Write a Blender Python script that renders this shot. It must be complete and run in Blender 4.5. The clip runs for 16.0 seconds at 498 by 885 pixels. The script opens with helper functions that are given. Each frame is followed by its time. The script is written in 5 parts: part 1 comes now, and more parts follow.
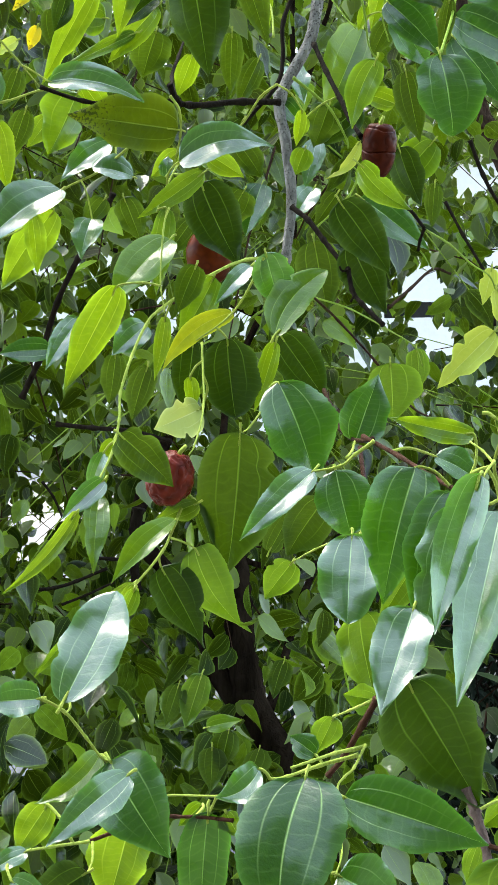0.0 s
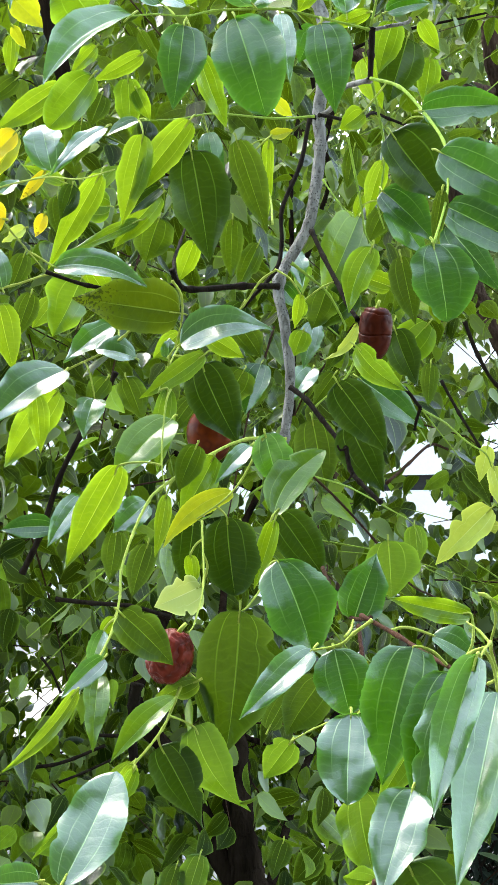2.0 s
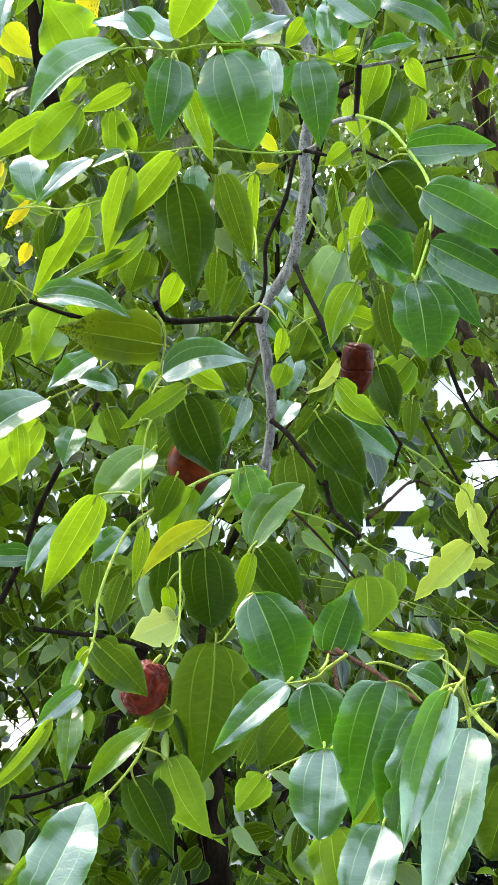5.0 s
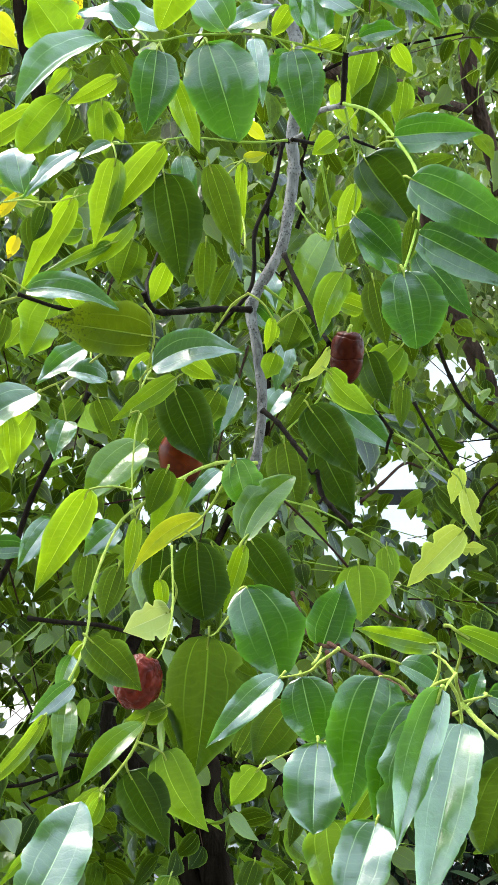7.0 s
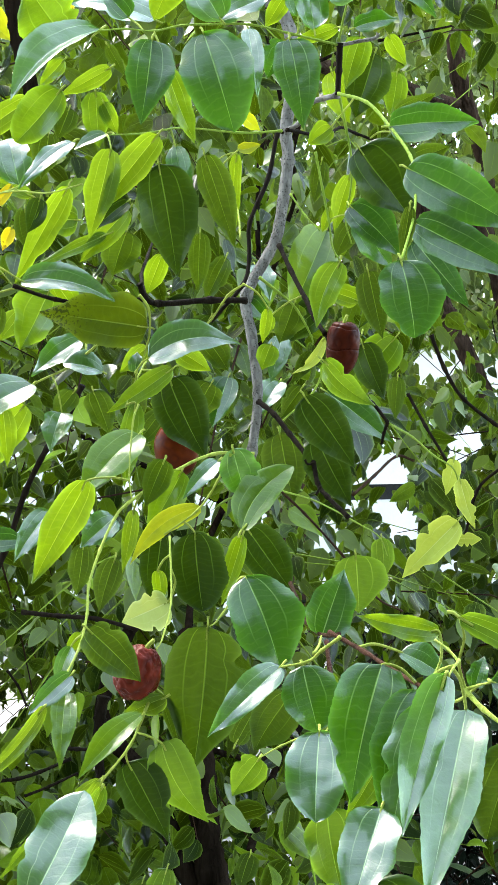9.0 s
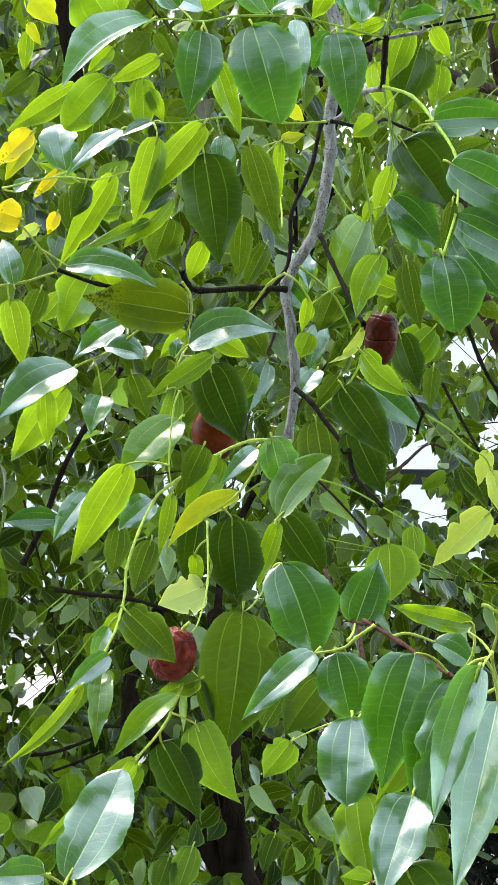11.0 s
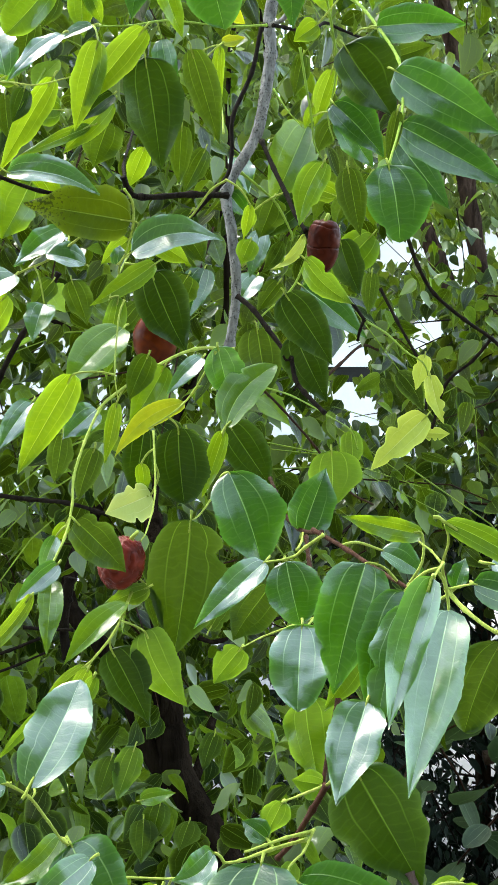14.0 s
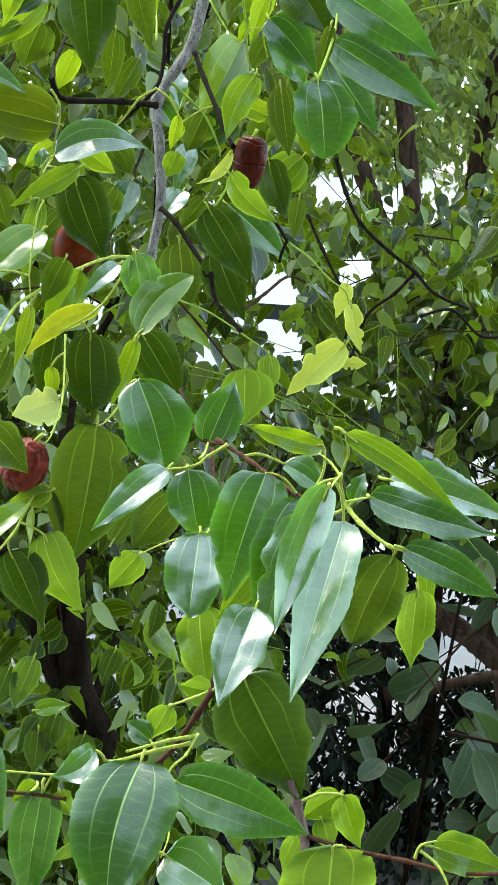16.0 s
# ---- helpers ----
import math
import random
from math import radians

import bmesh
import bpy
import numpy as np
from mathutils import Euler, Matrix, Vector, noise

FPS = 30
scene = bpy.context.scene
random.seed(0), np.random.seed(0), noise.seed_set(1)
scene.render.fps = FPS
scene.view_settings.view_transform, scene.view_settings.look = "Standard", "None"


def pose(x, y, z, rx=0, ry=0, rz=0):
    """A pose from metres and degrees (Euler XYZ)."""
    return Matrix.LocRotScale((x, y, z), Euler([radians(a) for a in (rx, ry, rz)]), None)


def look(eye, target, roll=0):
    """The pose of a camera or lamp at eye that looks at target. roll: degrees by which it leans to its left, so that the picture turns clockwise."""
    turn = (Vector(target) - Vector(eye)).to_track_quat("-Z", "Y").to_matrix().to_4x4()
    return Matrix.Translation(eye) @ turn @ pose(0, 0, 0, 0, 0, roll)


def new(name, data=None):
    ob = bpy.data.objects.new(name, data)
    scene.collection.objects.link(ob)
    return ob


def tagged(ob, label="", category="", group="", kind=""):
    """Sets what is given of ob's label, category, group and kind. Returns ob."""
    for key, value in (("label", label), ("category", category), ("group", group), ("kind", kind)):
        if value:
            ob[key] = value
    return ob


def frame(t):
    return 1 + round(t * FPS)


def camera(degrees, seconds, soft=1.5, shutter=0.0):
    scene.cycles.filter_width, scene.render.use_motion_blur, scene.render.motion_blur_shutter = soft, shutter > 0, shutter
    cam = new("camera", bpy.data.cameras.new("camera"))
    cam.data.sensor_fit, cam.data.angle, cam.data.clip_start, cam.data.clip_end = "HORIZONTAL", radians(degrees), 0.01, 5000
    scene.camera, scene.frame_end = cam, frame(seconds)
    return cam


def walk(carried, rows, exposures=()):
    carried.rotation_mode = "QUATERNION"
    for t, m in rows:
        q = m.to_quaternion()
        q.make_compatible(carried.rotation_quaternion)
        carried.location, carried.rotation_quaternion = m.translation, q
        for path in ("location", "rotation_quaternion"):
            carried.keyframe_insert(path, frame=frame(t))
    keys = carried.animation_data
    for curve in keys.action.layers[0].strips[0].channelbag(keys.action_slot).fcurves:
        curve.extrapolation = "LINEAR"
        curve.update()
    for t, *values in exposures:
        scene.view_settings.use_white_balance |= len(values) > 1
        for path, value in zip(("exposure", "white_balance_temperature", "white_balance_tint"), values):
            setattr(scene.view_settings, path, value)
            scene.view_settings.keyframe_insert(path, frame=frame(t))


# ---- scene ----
cam = camera(18.00, 16.0, soft=1.3)
walk(cam, [
    (0.0, pose(0.0009, 0.0198, 1.4916, 84.404, 1.207, -0.023)),
    (0.5, pose(0.0005, 0.0190, 1.4932, 86.004, 1.447, -0.061)),
    (1.0, pose(0.0001, 0.0157, 1.4948, 87.968, 1.544, -0.022)),
    (1.5, pose(0.0003, 0.0111, 1.4943, 89.459, 1.384, -0.008)),
    (2.0, pose(0.0008, 0.0089, 1.4955, 90.661, 1.134, -0.050)),
    (2.5, pose(0.0017, 0.0044, 1.4963, 91.697, 0.696, -0.036)),
    (3.0, pose(0.0004, 0.0011, 1.4994, 92.529, 0.225, 0.024)),
    (3.5, pose(0.0000, 0.0000, 1.5000, 93.000, -0.000, 0.000)),
    (4.0, pose(0.0018, 0.0019, 1.4977, 92.947, -0.202, -0.092)),
    (4.5, pose(0.0040, 0.0047, 1.4954, 92.490, -0.131, -0.318)),
    (4.7, pose(0.0033, 0.0070, 1.4947, 92.223, -0.076, -0.508)),
    (6.8, pose(0.0044, 0.0093, 1.5013, 91.070, 0.773, -0.823)),
    (7.0, pose(0.0047, 0.0079, 1.5017, 91.129, 0.834, -0.879)),
    (7.5, pose(0.0021, 0.0050, 1.5044, 91.191, 1.016, -1.046)),
    (8.0, pose(0.0008, 0.0057, 1.5029, 91.004, 0.969, -1.160)),
    (8.5, pose(-0.0012, 0.0122, 1.4966, 90.654, 0.985, -1.279)),
    (9.0, pose(-0.0003, 0.0092, 1.4989, 90.961, 1.107, -1.301)),
    (9.2, pose(0.0009, 0.0071, 1.5001, 91.417, 1.131, -1.147)),
    (11.3, pose(-0.0065, -0.0040, 1.5025, 89.595, -0.556, -0.392)),
    (11.5, pose(-0.0069, -0.0038, 1.5018, 88.983, -0.565, -0.749)),
    (12.0, pose(-0.0098, -0.0017, 1.4994, 87.620, -0.552, -1.778)),
    (12.5, pose(-0.0093, -0.0009, 1.5002, 86.646, -0.550, -2.635)),
    (13.0, pose(-0.0117, -0.0016, 1.5024, 85.943, -0.459, -3.072)),
    (13.5, pose(-0.0163, -0.0041, 1.5074, 85.925, -0.251, -2.996)),
    (14.0, pose(-0.0163, -0.0081, 1.5090, 86.545, -0.144, -2.952)),
    (14.5, pose(-0.0111, -0.0085, 1.5025, 86.448, -0.696, -3.498)),
    (15.0, pose(-0.0069, -0.0052, 1.4927, 84.669, -1.942, -4.370)),
    (15.5, pose(-0.0088, -0.0049, 1.4931, 83.747, -3.068, -4.887)),
    (16.0, pose(-0.0077, -0.0063, 1.4971, 84.269, -3.835, -5.414)),
], exposures=[(0.0, 2.05), (1.0, 2.17), (2.0, 2.27), (3.5, 2.27), (8.0, 2.26), (12.0, 2.16), (14.0, 2.15), (16.0, 2.24)])

# world, sun, exposure
world = bpy.data.worlds.new("sky")
scene.world = world
world.use_nodes = True
wn = world.node_tree.nodes
sky = wn.new("ShaderNodeTexSky")
sky.sky_type = "NISHITA"
sky.sun_disc = False
sky.sun_elevation = radians(55)
sky.sun_rotation = radians(-50)
sky.air_density = 1.0
sky.dust_density = 1.0
wn["Background"].inputs["Strength"].default_value = 0.3
grey = wn.new("ShaderNodeHueSaturation")  # a little dulled by haze
grey.inputs["Saturation"].default_value = 0.95
world.node_tree.links.new(sky.outputs[0], grey.inputs["Color"])
veil = wn.new("ShaderNodeMix")  # an even bright veil of cloud over the whole sky
veil.data_type = "RGBA"
veil.inputs[0].default_value = 0.4
veil.inputs[7].default_value = (4.4, 5.25, 5.95, 1)
world.node_tree.links.new(grey.outputs[0], veil.inputs[6])
world.node_tree.links.new(veil.outputs[2], wn["Background"].inputs["Color"])
sun_data = bpy.data.lights.new("sun", "SUN")
sun_data.energy = 2.35
sun_data.angle = radians(32)
sun_data.color = (1.0, 0.94, 0.82)
sun = new("sun", sun_data)
sun.matrix_world = look((-2.6, 3.2, 6.5), (0.0, 0.0, 0.0))


# ---- materials ----
def mat_new(name):
    m = bpy.data.materials.new(name)
    m.use_nodes = True
    nt = m.node_tree
    return m, nt, nt.nodes["Principled BSDF"], nt.nodes["Material Output"]


def math_node(nt, op, a, b=None, c=None, clamp=False):
    n = nt.nodes.new("ShaderNodeMath")
    n.operation = op
    n.use_clamp = clamp
    for i, v in enumerate((a, b, c)):
        if v is None:
            continue
        if isinstance(v, (int, float)):
            n.inputs[i].default_value = v
        else:
            nt.links.new(v, n.inputs[i])
    return n.outputs[0]


def mix_node(nt, fac, a, b):
    n = nt.nodes.new("ShaderNodeMix")
    n.data_type = "RGBA"
    for sock, v in ((n.inputs[0], fac), (n.inputs[6], a), (n.inputs[7], b)):
        if isinstance(v, (int, float)):
            sock.default_value = v
        elif isinstance(v, tuple):
            sock.default_value = (*v, 1)
        else:
            nt.links.new(v, sock)
    return n.outputs[2]


def noise_node(nt, scale, detail=3.0, coord="Object", rough=0.5):
    tc = nt.nodes.new("ShaderNodeTexCoord")
    n = nt.nodes.new("ShaderNodeTexNoise")
    n.inputs["Scale"].default_value = scale
    n.inputs["Detail"].default_value = detail
    n.inputs["Roughness"].default_value = rough
    nt.links.new(tc.outputs[coord], n.inputs["Vector"])
    return n.outputs["Fac"]


def leaf_material(name, dark, light, vein, rough, glow, share, blotch=False, island=False, coat=0.0, yellowing=0.25, spec=0.5, spread=0.7, crinkle=0.22, bias=0.43, gloss=0.2, pale=0.0, wax=1.5):
    """A leaf blade: two greens, three ribs from the base, faint cross veins, light that comes through."""
    m, nt, bsdf, out = mat_new(name)
    uv = nt.nodes.new("ShaderNodeUVMap")
    uv.uv_map = "blade"
    sep = nt.nodes.new("ShaderNodeSeparateXYZ")
    nt.links.new(uv.outputs[0], sep.inputs[0])
    u, v = sep.outputs[0], sep.outputs[1]
    av = math_node(nt, "ABSOLUTE", math_node(nt, "SUBTRACT", v, 0.5))
    av = math_node(nt, "MULTIPLY", av, 2.0)
    # the three ribs, thinner towards the tip
    thin = math_node(nt, "MULTIPLY_ADD", u, -0.028, 0.042)
    mid = math_node(nt, "SUBTRACT", 1.0, math_node(nt, "DIVIDE", av, thin), clamp=True)
    side = math_node(nt, "ABSOLUTE", math_node(nt, "SUBTRACT", av, 0.52))
    side = math_node(nt, "SUBTRACT", 1.0, math_node(nt, "DIVIDE", side, 0.03), clamp=True)
    fade = math_node(nt, "MULTIPLY_ADD", u, -1.5, 1.15, clamp=True)
    side = math_node(nt, "MULTIPLY", math_node(nt, "MULTIPLY", side, fade), 0.62)
    waver = noise_node(nt, 110.0, 2.0)
    cross = math_node(nt, "MULTIPLY_ADD", av, -6.0, math_node(nt, "MULTIPLY_ADD", u, 84.0, math_node(nt, "MULTIPLY", waver, 11.0)))
    cross = math_node(nt, "SINE", cross)
    quilt = math_node(nt, "POWER", math_node(nt, "MAXIMUM", cross, 0.0), 5.0)
    cross = math_node(nt, "MULTIPLY", quilt, 0.05)
    ribs = math_node(nt, "MAXIMUM", math_node(nt, "MAXIMUM", mid, side), cross, clamp=True)
    fine = noise_node(nt, 900.0, 2.0)
    broad = noise_node(nt, 75.0, 3.0)
    mottle = noise_node(nt, 240.0, 4.0, rough=0.65)
    if island:
        geo = nt.nodes.new("ShaderNodeNewGeometry")
        rnd = geo.outputs["Random Per Island"]
    else:
        info = nt.nodes.new("ShaderNodeObjectInfo")
        rnd = info.outputs["Random"]
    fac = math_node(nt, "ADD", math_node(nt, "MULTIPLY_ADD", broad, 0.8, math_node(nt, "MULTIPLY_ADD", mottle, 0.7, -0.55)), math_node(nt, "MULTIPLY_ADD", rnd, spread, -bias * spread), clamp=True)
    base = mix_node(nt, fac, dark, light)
    if pale:  # some leaves are mixed paler, as dull undersides and in place of sky sheen
        turned = math_node(nt, "GREATER_THAN", math_node(nt, "FRACT", math_node(nt, "MULTIPLY", rnd, 13.7)), 1.0 - pale)
        base = mix_node(nt, math_node(nt, "MULTIPLY", turned, 0.75), base, (0.13, 0.175, 0.075))
    # paler, yellower towards the margin
    rim = math_node(nt, "MULTIPLY", math_node(nt, "POWER", av, 9.0), yellowing * 2.0, clamp=True)
    base = mix_node(nt, rim, base, tuple(min(1.0, c * 1.5 + 0.02) for c in light))
    base = mix_node(nt, math_node(nt, "MULTIPLY", ribs, 0.9), base, vein)
    if blotch:
        base = mix_node(nt, math_node(nt, "MULTIPLY_ADD", u, 2.2, -1.25, clamp=True), base, tuple(min(1.0, 2.2 * c + 0.02 * k) for k, c in zip((3, 2, 0), light)))
        spots = noise_node(nt, 520.0, 2.5)
        tip = math_node(nt, "MULTIPLY_ADD", u, 0.5, -0.14)
        spots = math_node(nt, "MULTIPLY", math_node(nt, "ADD", spots, tip), 16.0)
        spots = math_node(nt, "SUBTRACT", spots, 12.2, clamp=True)
        base = mix_node(nt, spots, base, (0.012, 0.012, 0.006))
    # pinprick spots and dust
    specks = noise_node(nt, 330.0, 1.0)
    specks = math_node(nt, "MULTIPLY", math_node(nt, "SUBTRACT", specks, 0.76, clamp=True), 5.0, clamp=True)
    base = mix_node(nt, specks, base, (0.06, 0.06, 0.015))
    nt.links.new(base, bsdf.inputs["Base Color"])
    r = math_node(nt, "MULTIPLY_ADD", fine, 0.16, math_node(nt, "MULTIPLY_ADD", broad, 0.2, rough - 0.16))
    nt.links.new(r, bsdf.inputs["Roughness"])
    bsdf.inputs["Specular IOR Level"].default_value = spec
    if island:  # a few leaves of the mass are waxier than the rest
        pick = math_node(nt, "FRACT", math_node(nt, "MULTIPLY", rnd, 7.3))
        pick = math_node(nt, "GREATER_THAN", pick, 0.5)
        nt.links.new(math_node(nt, "MULTIPLY", pick, coat), bsdf.inputs["Coat Weight"])
    else:
        bsdf.inputs["Coat Weight"].default_value = coat
    bsdf.inputs["Coat Roughness"].default_value = gloss
    bsdf.inputs["Coat IOR"].default_value = wax
    h = math_node(nt, "MULTIPLY_ADD", broad, 0.4, math_node(nt, "MULTIPLY_ADD", mottle, 0.36, math_node(nt, "MULTIPLY", fine, 0.08)))
    h = math_node(nt, "MULTIPLY_ADD", ribs, -0.35, h)
    h = math_node(nt, "MULTIPLY_ADD", quilt, -0.03, h)
    bump = nt.nodes.new("ShaderNodeBump")
    bump.inputs["Strength"].default_value = crinkle
    bump.inputs["Distance"].default_value = 0.002
    nt.links.new(h, bump.inputs["Height"])
    nt.links.new(bump.outputs[0], bsdf.inputs["Normal"])
    tr = nt.nodes.new("ShaderNodeBsdfTranslucent")
    nt.links.new(mix_node(nt, math_node(nt, "MULTIPLY", ribs, 0.5), mix_node(nt, rim, mix_node(nt, fac, tuple(c * 0.65 for c in glow), glow), tuple(min(1.0, c * 1.8 + 0.03) for c in glow)), vein), tr.inputs[0])
    nt.links.new(bump.outputs[0], tr.inputs["Normal"])
    mx = nt.nodes.new("ShaderNodeMixShader")
    mx.inputs[0].default_value = share
    nt.links.new(bsdf.outputs[0], mx.inputs[1])
    nt.links.new(tr.outputs[0], mx.inputs[2])
    nt.links.new(mx.outputs[0], out.inputs[0])
    return m


def bark_material(name, dark, light, rough, scale, speck=False, stretch=0.25, spec=0.03):
    m, nt, bsdf, out = mat_new(name)
    tc = nt.nodes.new("ShaderNodeTexCoord")
    uv = nt.nodes.new("ShaderNodeMapping")
    uv.inputs["Scale"].default_value = (1, 1, stretch)
    nt.links.new(tc.outputs["Object"], uv.inputs[0])
    n1 = nt.nodes.new("ShaderNodeTexNoise")
    n1.inputs["Scale"].default_value = scale
    n1.inputs["Detail"].default_value = 6
    n1.inputs["Roughness"].default_value = 0.65
    nt.links.new(uv.outputs[0], n1.inputs["Vector"])
    fac = math_node(nt, "MULTIPLY_ADD", n1.outputs["Fac"], 2.4, -0.7, clamp=True)
    base = mix_node(nt, fac, dark, light)
    hgt = n1.outputs["Fac"]
    if speck:
        vo = nt.nodes.new("ShaderNodeTexVoronoi")
        vo.inputs["Scale"].default_value = 560
        nt.links.new(tc.outputs["Object"], vo.inputs["Vector"])
        patch = math_node(nt, "MULTIPLY_ADD", noise_node(nt, 90.0, 2.0), 5.0, -1.9, clamp=True)
        dots = math_node(nt, "MULTIPLY_ADD", vo.outputs["Distance"], -5.0, 2.0, clamp=True)
        dots = math_node(nt, "MULTIPLY", dots, patch)
        base = mix_node(nt, math_node(nt, "MULTIPLY", dots, 0.75), base, (0.03, 0.026, 0.022))
        hgt = math_node(nt, "MULTIPLY_ADD", dots, 0.5, hgt)
    nt.links.new(base, bsdf.inputs["Base Color"])
    bsdf.inputs["Roughness"].default_value = rough
    bsdf.inputs["Specular IOR Level"].default_value = spec
    bump = nt.nodes.new("ShaderNodeBump")
    bump.inputs["Strength"].default_value = 0.7
    bump.inputs["Distance"].default_value = 1.0 / scale
    nt.links.new(hgt, bump.inputs["Height"])
    nt.links.new(bump.outputs[0], bsdf.inputs["Normal"])
    return m


LEAF = {
    "K": leaf_material("leaf_dark", (0.006, 0.026, 0.002), (0.02, 0.064, 0.003), (0.22, 0.37, 0.09), 0.34, (0.12, 0.38, 0.004), 0.18, coat=0.6, spec=0.12, gloss=0.19, crinkle=0.5),
    "P": leaf_material("leaf_glossy", (0.01, 0.04, 0.004), (0.025, 0.08, 0.006), (0.26, 0.42, 0.12), 0.32, (0.15, 0.43, 0.006), 0.2, coat=1.0, spec=0.2, gloss=0.22, crinkle=0.42, wax=1.72),
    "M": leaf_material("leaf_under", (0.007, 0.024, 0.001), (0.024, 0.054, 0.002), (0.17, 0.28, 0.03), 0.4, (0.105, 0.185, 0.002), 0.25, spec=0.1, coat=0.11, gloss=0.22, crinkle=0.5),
    # D is a darker copy of M, with the shade put into its colour
    "D": leaf_material("leaf_shade_tone", (0.007, 0.02, 0.0006), (0.017, 0.039, 0.001), (0.15, 0.25, 0.03), 0.36, (0.06, 0.128, 0.001), 0.18, spec=0.07, coat=0.11, gloss=0.22, crinkle=0.5),
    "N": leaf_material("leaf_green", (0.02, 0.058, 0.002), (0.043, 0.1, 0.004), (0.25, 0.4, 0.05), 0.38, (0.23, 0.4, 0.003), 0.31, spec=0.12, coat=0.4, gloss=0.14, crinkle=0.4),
    # B is a brighter copy of N, with the backlight put into its colour
    "B": leaf_material("leaf_lit_tone", (0.03, 0.078, 0.002), (0.062, 0.128, 0.004), (0.34, 0.48, 0.06), 0.4, (0.28, 0.44, 0.003), 0.36, spec=0.14, coat=0.3, gloss=0.15, crinkle=0.4),
    "V": leaf_material("leaf_yellow_green", (0.26, 0.33, 0.03), (0.42, 0.47, 0.07), (0.5, 0.54, 0.2), 0.42, (0.46, 0.56, 0.06), 0.4, spec=0.3),
    "Y": leaf_material("leaf_yellow", (0.3, 0.27, 0.006), (0.46, 0.37, 0.01), (0.44, 0.42, 0.07), 0.45, (0.6, 0.48, 0.006), 0.38, blotch=True, spec=0.2),
    "O": leaf_material("leaf_blotched", (0.026, 0.044, 0.0012), (0.046, 0.07, 0.002), (0.17, 0.24, 0.03), 0.4, (0.17, 0.25, 0.003), 0.28, blotch=True, spec=0.08),
    "W": leaf_material("leaf_yellow_olive", (0.15, 0.19, 0.006), (0.4, 0.43, 0.012), (0.4, 0.42, 0.06), 0.42, (0.46, 0.5, 0.006), 0.35, spec=0.15),
    "L": leaf_material("leaf_pale", (0.34, 0.42, 0.12), (0.5, 0.56, 0.2), (0.6, 0.62, 0.3), 0.45, (0.6, 0.7, 0.12), 0.3),
}
# the near-black end of this range paints in the shade between crown leaves
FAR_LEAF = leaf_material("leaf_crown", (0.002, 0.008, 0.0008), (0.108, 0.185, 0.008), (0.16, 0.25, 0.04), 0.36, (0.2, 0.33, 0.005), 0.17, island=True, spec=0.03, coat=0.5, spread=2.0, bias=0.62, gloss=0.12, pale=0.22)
SHRUB_LEAF = leaf_material("leaf_shrub", (0.014, 0.031, 0.011), (0.04, 0.07, 0.023), (0.12, 0.18, 0.08), 0.5, (0.1, 0.2, 0.03), 0.15, island=True, spec=0.18)
# the neighbour's leaf greens are darkened to carry the shade on them
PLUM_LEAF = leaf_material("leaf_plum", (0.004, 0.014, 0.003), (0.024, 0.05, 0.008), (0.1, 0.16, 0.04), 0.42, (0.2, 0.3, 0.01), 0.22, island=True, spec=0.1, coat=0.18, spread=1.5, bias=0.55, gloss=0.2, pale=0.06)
# near-black colours put the deep shade into the hedge leaves
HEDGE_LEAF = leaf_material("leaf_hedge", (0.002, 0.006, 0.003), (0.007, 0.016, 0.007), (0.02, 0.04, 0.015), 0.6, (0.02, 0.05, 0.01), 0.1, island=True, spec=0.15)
TREE_LEAF = leaf_material("leaf_distant", (0.024, 0.048, 0.012), (0.125, 0.175, 0.05), (0.2, 0.28, 0.08), 0.5, (0.27, 0.38, 0.03), 0.26, island=True, spec=0.15, spread=1.5, pale=0.12)
BARK = {
    "bark": bark_material("bark_grey", (0.065, 0.062, 0.054), (0.235, 0.226, 0.2), 0.9, 160.0, speck=True),
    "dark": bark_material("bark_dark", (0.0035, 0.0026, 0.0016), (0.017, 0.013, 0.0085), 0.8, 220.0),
    "brown": bark_material("bark_brown", (0.014, 0.0068, 0.0035), (0.045, 0.024, 0.013), 0.65, 220.0),
    "red": bark_material("bark_red", (0.02, 0.0085, 0.0045), (0.065, 0.029, 0.016), 0.55, 260.0),
    "twigbrown": bark_material("bark_taupe", (0.05, 0.032, 0.027), (0.16, 0.11, 0.09), 0.65, 200.0),
    "green": bark_material("shoot_green", (0.12, 0.2, 0.02), (0.22, 0.32, 0.045), 0.5, 300.0),
    "shoot": bark_material("shoot_yellow", (0.17, 0.23, 0.03), (0.31, 0.37, 0.07), 0.45, 300.0),
}
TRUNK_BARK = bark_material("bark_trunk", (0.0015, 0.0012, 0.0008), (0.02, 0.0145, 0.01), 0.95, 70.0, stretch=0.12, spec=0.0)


PLUM_BARK = bark_material("bark_plum", (0.009, 0.006, 0.004), (0.07, 0.044, 0.03), 0.9, 60.0, stretch=0.15)


